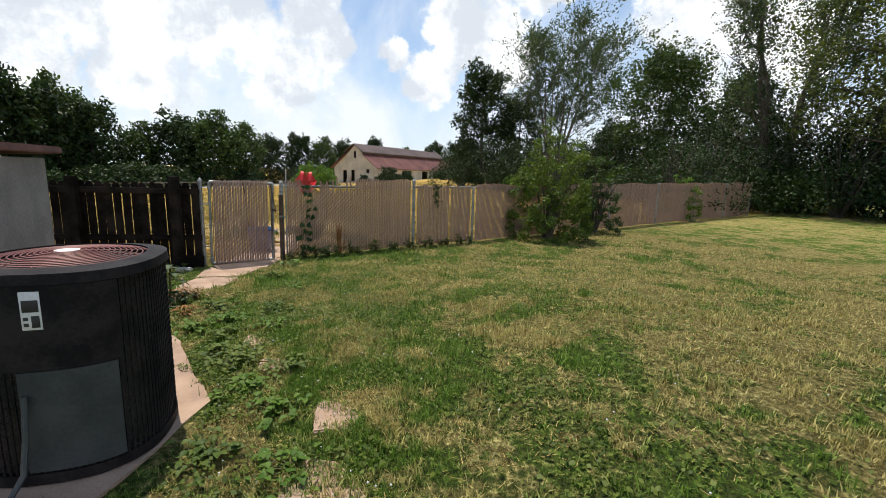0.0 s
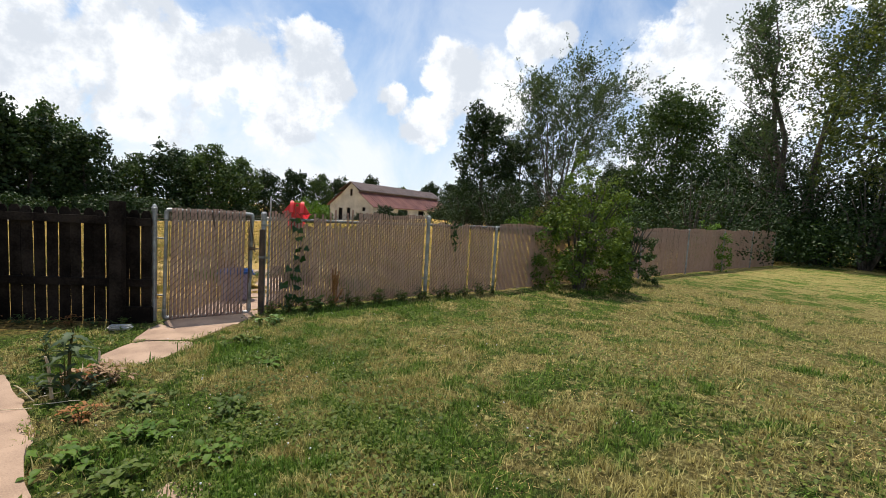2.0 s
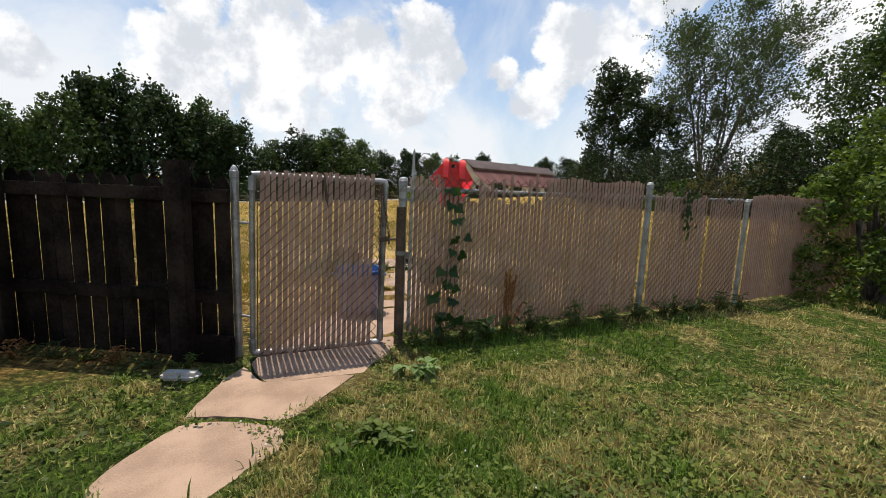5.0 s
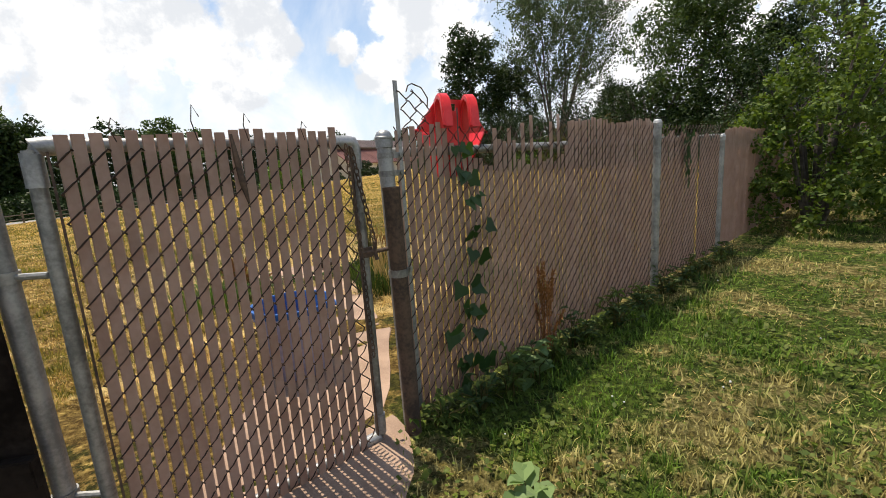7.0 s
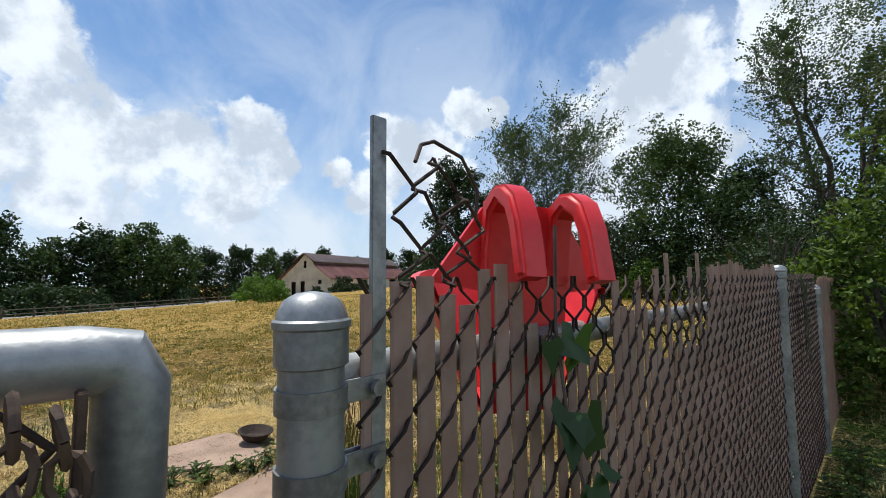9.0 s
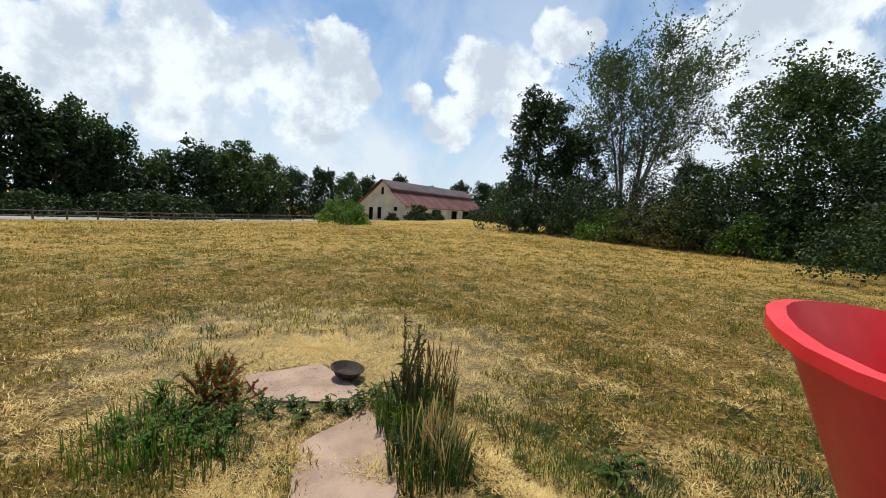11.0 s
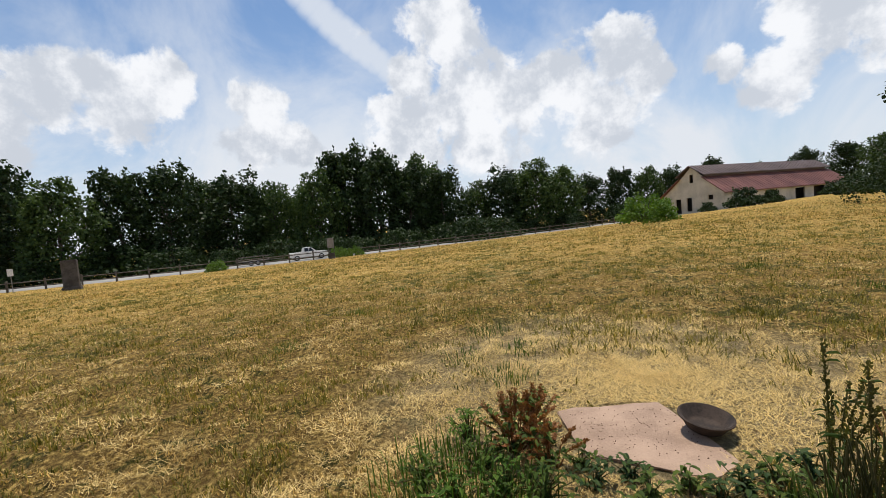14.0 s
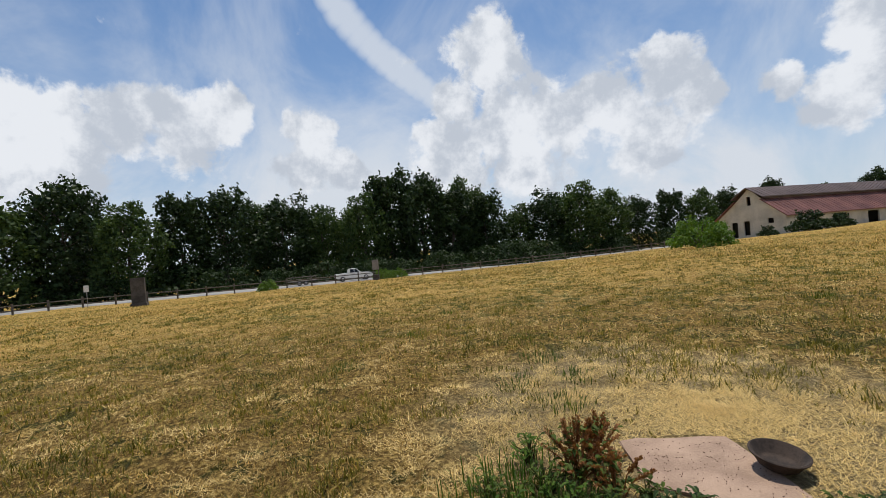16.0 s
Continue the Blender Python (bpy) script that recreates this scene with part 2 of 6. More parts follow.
M_GALV_OLD = plain("weathered_galvanised_steel", (0.16, 0.16, 0.155), (0.36, 0.36, 0.35), 0.55, 0.7, scale=9, fine=90, relief=0.25)
M_RUST = plain("dark_rusty_pipe", (0.045, 0.032, 0.026), (0.13, 0.085, 0.06), 0.75, 0.3, scale=10, fine=80, relief=0.4)
M_RED = plain("red_plastic", (0.62, 0.012, 0.014), (0.74, 0.03, 0.03), 0.38, scale=5, fine=40, relief=0.08)
M_BLUE = plain("blue_plastic", (0.006, 0.07, 0.28), (0.012, 0.11, 0.38), 0.4, scale=5, fine=40, relief=0.08)
M_BLUEGREY = plain("faded_lavender_plastic", (0.24, 0.24, 0.40), (0.34, 0.33, 0.50), 0.5, scale=5, fine=40, relief=0.08)
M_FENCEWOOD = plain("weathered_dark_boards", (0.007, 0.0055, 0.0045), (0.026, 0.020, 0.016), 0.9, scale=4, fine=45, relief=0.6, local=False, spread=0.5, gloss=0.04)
M_SLAB = plain("worn_concrete", (0.25, 0.165, 0.115), (0.40, 0.275, 0.195), 0.9, scale=3.5, fine=120, relief=0.45)
M_METALDARK = plain("dark_brown_painted_steel", (0.008, 0.007, 0.008), (0.026, 0.022, 0.022), 0.65, 0.0, scale=6, fine=60, relief=0.2, gloss=0.12)
M_MAROON = plain("faded_maroon_paint", (0.13, 0.045, 0.04), (0.22, 0.085, 0.075), 0.6, 0.1, scale=8, fine=60, relief=0.2)
M_PANEL = plain("grey_access_panel_paint", (0.028, 0.034, 0.038), (0.055, 0.062, 0.066), 0.5, 0.2, scale=5, fine=60, relief=0.12)
M_STICKER = plain("label_white", (0.55, 0.55, 0.55), (0.7, 0.7, 0.7), 0.5, relief=0.05)
M_BLACK = plain("black_ink", (0.012, 0.012, 0.012), (0.03, 0.03, 0.03), 0.5, relief=0.05)
M_BOWL = plain("brown_rubber", (0.018, 0.012, 0.009), (0.055, 0.036, 0.026), 0.9, scale=12, fine=80, relief=0.3)
M_SHED = plain("grey_siding", (0.15, 0.14, 0.135), (0.24, 0.225, 0.215), 0.8, scale=3, fine=50, relief=0.2)
M_SHEDROOF = plain("brown_roof_edge", (0.10, 0.045, 0.035), (0.19, 0.09, 0.07), 0.8, scale=5, fine=60, relief=0.3)
M_BARNWALL = plain("barn_cream_boards", (0.40, 0.37, 0.32), (0.56, 0.52, 0.45), 0.85, scale=0.6, fine=6, relief=0.3, depth=0.05)
M_BARNROOF = plain("rusted_sheet_roof", (0.10, 0.034, 0.026), (0.20, 0.082, 0.064), 0.6, 0.2, scale=0.35, fine=5, relief=0.3, depth=0.05)
M_BARNTOP = plain("brown_grey_sheet_roof", (0.085, 0.058, 0.050), (0.15, 0.105, 0.092), 0.55, 0.2, scale=0.4, fine=5, relief=0.3, depth=0.05)
M_DARK = plain("dark_interior", (0.008, 0.008, 0.008), (0.02, 0.018, 0.016), 0.9, relief=0.0)
M_ROAD = plain("pale_asphalt", (0.21, 0.21, 0.205), (0.32, 0.31, 0.30), 0.9, scale=0.4, fine=8, relief=0.3, local=False)
M_POSTWOOD = plain("grey_fence_wood", (0.05, 0.042, 0.036), (0.14, 0.12, 0.10), 0.85, scale=3, fine=20, relief=0.4)
M_CONCRETE = plain("dark_concrete", (0.045, 0.037, 0.032), (0.095, 0.082, 0.072), 0.9, scale=2, fine=20, relief=0.4)
M_WHITEPAINT = plain("white_car_paint", (0.62, 0.62, 0.60), (0.76, 0.76, 0.74), 0.3, scale=1.0, fine=10, relief=0.0)
M_TYRE = plain("black_rubber", (0.012, 0.012, 0.012), (0.03, 0.03, 0.03), 0.8, relief=0.1)
M_GLASSDARK = plain("tinted_glass", (0.015, 0.017, 0.02), (0.025, 0.028, 0.03), 0.08, relief=0.0)
M_BARK = plain("grey_bark", (0.035, 0.028, 0.022), (0.12, 0.10, 0.08), 0.9, scale=3, fine=18, relief=0.6, depth=0.03)
M_LEAF_DARK = leaf_material("dark_foliage", (0.008, 0.021, 0.006), (0.034, 0.060, 0.015), through_light=0.16)
M_LEAF_MID = leaf_material("green_foliage", (0.020, 0.045, 0.012), (0.078, 0.118, 0.032), through_light=0.24)
M_LEAF_GREY = leaf_material("grey_green_foliage", (0.030, 0.052, 0.024), (0.100, 0.138, 0.070), through_light=0.34)
M_LEAF_FAR = leaf_material("bluish_dark_foliage", (0.009, 0.023, 0.007), (0.036, 0.062, 0.018), through_light=0.16)
M_LEAF_OLDOAK = leaf_material("olive_green_foliage", (0.034, 0.050, 0.013), (0.125, 0.145, 0.040), through_light=0.36)
M_LEAF_BRIGHT = leaf_material("fresh_foliage", (0.05, 0.11, 0.012), (0.13, 0.21, 0.03))
M_LEAF_OLIVE = leaf_material("olive_dry_foliage", (0.06, 0.065, 0.02), (0.14, 0.12, 0.045))
M_LEAF_BUSH = leaf_material("yellow_green_foliage", (0.035, 0.070, 0.010), (0.15, 0.20, 0.035))
M_LEAF_PALE = leaf_material("pale_broad_leaves", (0.09, 0.15, 0.05), (0.22, 0.31, 0.12))
M_WEED = leaf_material("weed_leaves", (0.038, 0.072, 0.013), (0.135, 0.18, 0.035))
M_CLOVER = leaf_material("clover_leaves", (0.040, 0.070, 0.010), (0.15, 0.185, 0.032))
M_TUFT = leaf_material("olive_grass", (0.050, 0.060, 0.010), (0.34, 0.265, 0.052), through_light=0.25)
M_IVY = leaf_material("ivy_leaves", (0.012, 0.036, 0.009), (0.040, 0.085, 0.022), through_light=0.2, rough=0.4)
M_DOCK = leaf_material("red_brown_seed_heads", (0.20, 0.082, 0.032), (0.40, 0.19, 0.075), through_light=0.2)
M_WITHERED = leaf_material("withered_leaves", (0.16, 0.095, 0.055), (0.38, 0.25, 0.15), through_light=0.15)
M_STRAWSTEM = leaf_material("dry_stems", (0.36, 0.245, 0.08), (0.82, 0.61, 0.25), through_light=0.15)
M_TWIG = plain("dead_twigs", (0.06, 0.045, 0.04), (0.15, 0.115, 0.10), 0.9, scale=3, fine=20, relief=0.3)
M_BLEACHED = plain("bleached_stalks", (0.40, 0.31, 0.20), (0.66, 0.56, 0.40), 0.85, scale=8, fine=60, relief=0.3)
M_STONE = plain("pale_stone", (0.35, 0.33, 0.30), (0.5, 0.48, 0.45), 0.9, scale=9, fine=70, relief=0.4)
M_SEED = plain("fallen_berries", (0.09, 0.045, 0.03), (0.16, 0.08, 0.05), 0.8, relief=0.1)


# ---- builders ----
def obj(name, mesh, parent=None, mat=None):
    ob = new(name, mesh)
    if mat and not mesh.materials:
        mesh.materials.append(mat)
    if parent:
        ob.parent = parent
    return ob


def bm_mesh(name, bm, mat, soft=True):
    me = bpy.data.meshes.new(name)
    bm.to_mesh(me)
    bm.free()
    me.materials.append(mat)
    if soft:
        for p in me.polygons:
            p.use_smooth = True
        me.set_sharp_from_angle(angle=radians(40))
    return me


def part(name, bm, mat, parent=None, label="", at=None):
    ob = obj(name, bm_mesh(name, bm, mat), parent)
    if at is not None:
        ob.matrix_basis = at
    if label:
        ob["label"] = label
    return ob


def empty(name, m, label, category, group="", kind=""):
    ob = new(name)
    ob.matrix_basis = m
    return tagged(ob, label, category, group, kind)


def raw_mesh(name, verts, faces, mat, soft=False):
    """A mesh from arrays: verts (n, 3), faces (m, k) of one size."""
    verts, faces = np.asarray(verts, np.float32), np.asarray(faces, np.int32)
    me = bpy.data.meshes.new(name)
    me.vertices.add(len(verts)), me.loops.add(faces.size), me.polygons.add(len(faces))
    me.vertices.foreach_set("co", verts.ravel())
    me.loops.foreach_set("vertex_index", faces.ravel())
    me.polygons.foreach_set("loop_start", np.arange(0, faces.size, faces.shape[1], dtype=np.int32))
    me.update(calc_edges=True)
    me.materials.append(mat)
    if soft:
        me.polygons.foreach_set("use_smooth", np.ones(len(faces), bool))
    return me


def box(bm, x, y, z, sx, sy, sz, bevel=0.0, m=None):
    """A box with its centre at x, y, z."""
    mat = Matrix.Translation((x, y, z)) @ Matrix.Diagonal((sx, sy, sz, 1))
    if m is not None:
        mat = m @ mat
    r = bmesh.ops.create_cube(bm, size=1.0, matrix=mat)
    if bevel:
        edges = {e for v in r["verts"] for e in v.link_edges}
        bmesh.ops.bevel(bm, geom=list(edges), offset=bevel, segments=2, affect="EDGES")


def tube(bm, pts, radii, sides=10, cap=True):
    """A round bar along points."""
    pts = [Vector(p) for p in pts]
    if isinstance(radii, (int, float)):
        radii = [radii] * len(pts)
    rings, up = [], Vector((0.13, 0.21, 0.97))
    for i, p in enumerate(pts):
        d = (pts[min(i + 1, len(pts) - 1)] - pts[max(i - 1, 0)]).normalized()
        if abs(d.dot(up)) > 0.95:
            up = Vector((0.9, 0.3, 0.1))
        u = d.cross(up).normalized()
        v = d.cross(u)
        rings.append([bm.verts.new(p + radii[i] * (math.cos(a) * u + math.sin(a) * v)) for a in
                      [2 * math.pi * k / sides for k in range(sides)]])
    for a, c in zip(rings, rings[1:]):
        for k in range(sides):
            bm.faces.new((a[k], a[(k + 1) % sides], c[(k + 1) % sides], c[k]))
    if cap:
        bm.faces.new(rings[0][::-1]), bm.faces.new(rings[-1])


def lathe(bm, profile, sides=24, m=None, arc=None):
    """Turn (radius, z) points round z."""
    rings = []
    for r, z in profile:
        ring = []
        for k in range(sides):
            a = 2 * math.pi * k / sides
            p = Vector((r * math.cos(a), r * math.sin(a), z))
            ring.append(bm.verts.new(m @ p if m is not None else p))
        rings.append(ring)
    for a, c in zip(rings, rings[1:]):
        for k in range(sides):
            bm.faces.new((a[k], a[(k + 1) % sides], c[(k + 1) % sides], c[k]))
    return rings


def prism(bm, outline, z0, z1, bevel=0.0):
    """An outline in x, y stood up between two heights."""
    low = [bm.verts.new((x, y, z0)) for x, y in outline]
    top = [bm.verts.new((x, y, z1)) for x, y in outline]
    bm.faces.new(low[::-1]), bm.faces.new(top)
    n = len(outline)
    for i in range(n):
        bm.faces.new((low[i], low[(i + 1) % n], top[(i + 1) % n], top[i]))
    if bevel:
        bmesh.ops.bevel(bm, geom=[e for e in bm.edges], offset=bevel, segments=2, affect="EDGES")


# ---- ground ----
def lift(x, y):
    """Height of the land: level at the gate, a low rise in the lawn, falling away to the road."""
    x, y = np.asarray(x, float), np.asarray(y, float)
    z = 0.25 * np.exp(-((x - 4.2) ** 2 + (y + 3.2) ** 2) / 9.7)
    w = np.clip(-(x + 2.5), 0, 75)
    z = z - w * w / (w + 4) * (0.035 + 0.0005 * np.clip(y, 0, 110))
    z = z + 0.012 * np.sin(2.1 * x + 0.7 * y) * np.cos(1.7 * y - 0.4 * x) * np.clip(np.hypot(x, y + 1) - 1.5, 0, 1)
    side = np.clip(-0.669 * x + 0.743 * y - 0.6, 0, 1) * np.clip((40 - np.hypot(x, y)) / 10, 0, 1)
    lump = np.sin(7.1 * x + 2.3 * np.sin(2.9 * y)) * np.cos(6.3 * y + 1.9 * np.sin(3.7 * x)) + 0.6 * np.sin(12.7 * x - 4.1 * y) * np.cos(10.9 * y + 3.3 * x)
    worn = np.clip((np.hypot(x + 1.5, y - 3.2) - 0.8) / 1.2, 0, 1)
    z = z + 0.032 * lump * side * worn
    return z


def zf(x, y):
    return float(lift(x, y))


U = Vector((0.743, 0.669, 0))        # along the fence, away from the gate
N = Vector((-0.669, 0.743, 0))       # out into the field


def steps(limit, near, count):
    k = np.linspace(-1, 1, count)
    return near * np.sinh(k * np.arcsinh(limit / near))


gx, gy = steps(1600, 4.0, 291), steps(1600, 4.0, 291)
X, Y = np.meshgrid(gx, gy)
Z = lift(X, Y)
vid = np.arange(X.size).reshape(X.shape)
quads = np.stack([vid[:-1, :-1], vid[:-1, 1:], vid[1:, 1:], vid[1:, :-1]], -1).reshape(-1, 4)
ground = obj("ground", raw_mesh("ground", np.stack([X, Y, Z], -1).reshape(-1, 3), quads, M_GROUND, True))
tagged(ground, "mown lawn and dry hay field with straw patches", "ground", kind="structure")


# ---- slabs and paths ----
def slab(name, outline, label, z=0.035, depth=0.09):
    cx, cy = sum(p[0] for p in outline) / len(outline), sum(p[1] for p in outline) / len(outline)
    rough = []
    rng = random.Random(len(outline) + int(100 * abs(cx)))
    n = len(outline)
    for i in range(n):
        (x0, y0), (x1, y1) = outline[i], outline[(i + 1) % n]
        for k in range(5):
            f = k / 5
            rough.append((x0 + f * (x1 - x0) - cx + rng.uniform(-0.018, 0.018), y0 + f * (y1 - y0) - cy + rng.uniform(-0.018, 0.018)))
    bm = bmesh.new()
    prism(bm, rough, -depth, z, 0.008)
    return tagged(part(name, bm, M_SLAB, at=pose(cx, cy, zf(cx, cy))), label, "slab", "concrete slabs")


slab("concrete_slab", [(-0.80, -0.55), (-0.08, 0.06), (0.03, -0.16), (0.02, -0.62), (-0.42, -0.98), (-0.72, -0.80)], "worn pinkish concrete slab under the closed gate", 0.008)
slab("concrete_slab", [(-0.53, -1.45), (-0.67, -1.12), (-0.70, -0.86), (-0.43, -1.02), (0.0, -0.68), (-0.02, -1.13), (-0.05, -1.32), (-0.30, -1.36)], "worn pinkish concrete slab with a cracked edge", 0.010)
slab("concrete_slab", [(-0.44, -2.0), (-0.22, -2.09), (0.0, -2.01), (0.04, -1.75), (0.07, -1.50), (0.0, -1.37), (-0.29, -1.41), (-0.50, -1.52)], "broken concrete slab edged with grass", 0.008)
slab("concrete_slab", [(-1.9, -2.72), (-1.11, -2.51), (-0.73, -2.43), (-0.32, -2.70), (-0.12, -2.83), (0.16, -3.05), (0.33, -3.23), (0.10, -3.55), (-1.6, -3.5)], "worn concrete walk slab along the yard", 0.025)
slab("concrete_slab", [(0.13, -3.60), (0.37, -3.27), (0.85, -3.75), (1.55, -4.5), (1.55, -5.6), (0.1, -5.6)], "worn concrete pad under the air conditioner", 0.040)
slab("stepping_stone", [(2.2, -4.45), (2.45, -4.5), (2.5, -4.72), (2.3, -4.78)], "small broken concrete piece sunk in the lawn", 0.008)
slab("stepping_stone", [(2.25, -4.95), (2.62, -4.98), (2.75, -5.3), (2.3, -5.3)], "broken concrete piece sunk in the lawn", 0.008)
slab("stepping_stone", [(1.25, -3.50), (1.50, -3.46), (1.52, -3.66), (1.32, -3.72)], "small flat stone half covered by clover", 0.008)
slab("stepping_stone", [(1.60, -3.95), (1.85, -3.92), (1.85, -4.1), (1.66, -4.14)], "small flat stone half covered by clover", 0.008)
slab("concrete_slab", [(-2.02, 3.08), (-1.56, 3.50), (-1.06, 3.08), (-1.10, 2.86), (-1.64, 2.72)], "pinkish concrete slab strewn with small berries", 0.02)
slab("concrete_slab", [(-1.17, 2.25), (-0.95, 2.76), (-0.82, 2.72), (-0.66, 2.30), (-0.30, 1.25), (-0.85, 1.1)], "worn concrete slab leading out of the gate", 0.010)
slab("concrete_slab", [(-0.78, -0.50), (-0.12, 0.12), (-0.22, 1.18), (-0.86, 1.02)], "worn concrete slab just outside the gate", 0.008)

# ---- the fence: posts, rails, slats and woven wire ----
PITCH, RAIL_Z = 0.0365, 1.185


def spot(a, n=0.0):
    """A place on the fence line: metres along it from the latch post, metres out into the field."""
    p = U * a + N * n
    return p.x, p.y


def along(a, n=0.0, z=0.0):
    """Frame of a fence: x along it, y out into the field."""
    x, y = spot(a, n)
    return Matrix.Translation((x, y, z)) @ Matrix.Rotation(math.atan2(U.y, U.x), 4, "Z")


def slat_mesh(name, width=0.0285, thick=0.005):
    """One slat of unit height, a flat hollow strip with rounded edges."""
    bm = bmesh.new()
    w, t = width / 2, thick / 2
    prism(bm, [(-w, -t * 0.4), (-w + 0.003, -t), (w - 0.003, -t), (w, -t * 0.4), (w, t * 0.4), (w - 0.003, t), (-w + 0.003, t), (-w, t * 0.4)], 0, 1)
    return bm_mesh(name, bm, M_SLAT, False)


SLAT = slat_mesh("slat")


def weave(x0, x1, z0, z1, top=None, thick=0.0033, parent=None, pitch=PITCH):
    """Chain link: upright zigzag wires, each hooked into its neighbours, passing before and behind the slats."""
    count, half = int(round((x1 - x0) / pitch)), pitch
    verts, faces = [], []
    rows = int((z1 - z0) / half)
    for i in range(count):
        prev = None
        for k in range(rows + 1):
            side = (k + i) % 2
            x = x0 + (i + side) * pitch + random.uniform(-0.0012, 0.0012)
            z = z0 + k * half
            if top is not None and z > top(x):
                break
            ring = []
            for dx, dy in ((thick, 0), (0, thick), (-thick, 0), (0, -thick)):
                ring.append((x + dx, dy + (0.0015 if side else -0.0015), z))
            mid = None
            if prev is not None:
                # the middle of each run bows before or behind the slat
                bow = -0.0075 if side else 0.0075
                mx_, mz = (x + prev[1]) / 2, z - half / 2
                base = len(verts)
                verts.extend(prev[0])
                verts.extend([(mx_ + dx, dy + bow, mz) for dx, dy in ((thick, 0), (0, thick), (-thick, 0), (0, -thick))])
                verts.extend(ring)
                for s in (0, 4):
                    for q in range(4):
                        faces.append((base + s + q, base + s + (q + 1) % 4, base + s + 4 + (q + 1) % 4, base + s + 4 + q))
            prev = (ring, x)
    return raw_mesh("wire_mesh", verts, faces, M_WIRE)


def post_bm(height, r=0.030, cap=True, dome=0.03):
    bm = bmesh.new()
    lathe(bm, [(0.001, -0.15), (r, -0.15), (r, height - 0.045), (0.001, height - 0.045)], 20)
    return bm


def cap_bm(height, r=0.030, pointed=False):
    bm = bmesh.new()
    prof = [(r * 1.02, height - 0.066), (r * 1.13, height - 0.064), (r * 1.13, height - 0.032), (r * 1.2, height - 0.030), (r * 1.2, height - 0.024), (r * 1.1, height - 0.022)]
    if pointed:
        prof += [(r * 1.05, height - 0.03), (r * 0.85, height - 0.008), (r * 0.4, height + 0.012), (0.001, height + 0.016)]
    else:
        prof += [(r * 1.04, height - 0.015), (r * 0.85, height - 0.005), (r * 0.5, height + 0.001), (0.001, height + 0.003)]
    lathe(bm, prof, 20)
    return bm


def band_bm(z, r, reach=0.05, turn=0.0, h=0.022):
    bm = bmesh.new()
    lathe(bm, [(r * 1.02, z - h / 2), (r * 1.1, z - h / 2), (r * 1.1, z + h / 2), (r * 1.02, z + h / 2)], 20)
    m = Matrix.Rotation(turn, 4, "Z")
    box(bm, r + reach / 2, -0.006, z, reach, 0.003, h, m=m)
    box(bm, r + reach / 2, 0.006, z, reach, 0.003, h, m=m)
    rot = m @ Matrix.Translation((r + reach * 0.7, 0, z)) @ Matrix.Rotation(radians(90), 4, "X")
    lathe(bm, [(0.001, -0.016), (0.007, -0.016), (0.007, -0.01), (0.004, -0.01), (0.004, 0.012), (0.008, 0.012), (0.008, 0.018), (0.001, 0.018)], 8, m=rot)
    return bm


def fence_post(parent, a, height, label="", mat=None, r=0.030, pointed=False, bands=(), z=0.0):
    p = part("post", post_bm(height, r), mat or M_GALV_OLD, parent, label, Matrix.Translation((a, 0, z)))
    part("post_cap", cap_bm(height, r, pointed), M_GALV, p)
    for h, turn in bands:
        part("band", band_bm(h, r, turn=turn), M_GALV_OLD, p)
    return p


def fence_run(name, a0, a1, tops, label, wires=True, joined=False, base=0.03, rail=True, posts=(), gaps=0.0, seed=1):
    """A run of chain link with slats; tops(a) gives each slat's height."""
    rng = random.Random(seed)
    f = empty(name, along(0), label, "fence", "runs of slatted chain-link fence")
    for p in posts:
        fence_post(f, **p)
    if rail:
        bm = bmesh.new()
        tube(bm, [(a0 + 0.02, 0.024, RAIL_Z), ((a0 + a1) / 2, 0.026, RAIL_Z - 0.006), (a1 - 0.02, 0.024, RAIL_Z)], 0.021, 12)
        part("top_rail", bm, M_GALV_OLD, f)
    count = int((a1 - a0 - 0.06) / PITCH)
    x0 = a0 + 0.05
    verts, faces = [], []
    src = np.array([v.co for v in SLAT.vertices])
    loops = [tuple(p.vertices) for p in SLAT.polygons if len(p.vertices) == 4]
    for i in range(count):
        x = x0 + (i + 0.5) * PITCH
        h = tops(x)
        if h is None or rng.random() < gaps:
            continue
        h += rng.uniform(-0.012, 0.012)
        lean = rng.uniform(-0.16, 0.16)
        gz = zf(*spot(x)) + base + rng.uniform(-0.01, 0.01)
        m = Matrix.Translation((x, 0, gz)) @ Matrix.Rotation(radians(lean), 4, "Y") @ Matrix.Rotation(radians(rng.uniform(-9, 9)), 4, "Z") @ Matrix.Diagonal((1, 1, h - gz, 1))
        if joined:
            base_i = len(verts)
            verts.extend([tuple(m @ Vector(c)) for c in src])
            faces.extend([tuple(base_i + k for k in q) for q in loops])
        else:
            s = obj("slat", SLAT, f)
            s.matrix_basis = m
    if joined:
        s = obj("slats", raw_mesh("slats", verts, faces, M_SLAT), f)
        s["kind"] = "stuff"
    if wires:
        obj("wire_mesh", weave(x0, x0 + count * PITCH, zf(*spot(a0)) + 0.03, 1.30), f)
    return f


def tops_near(x):
    if x < 0.33:
        return 1.275 - 0.02 * math.sin(x * 40)
    if x < 0.62:
        return 1.23 - 0.14 * (x - 0.33) / 0.3
    if x < 0.80:
        return 1.235 + 0.03 * math.sin(x * 60)
    if x < 1.29:
        k = int(x / PITCH) % 7
        return (1.10, 1.12, 1.30, 1.10, 1.34, 1.13, 1.17)[k]
    return 1.315 + 0.012 * math.sin(x * 9)


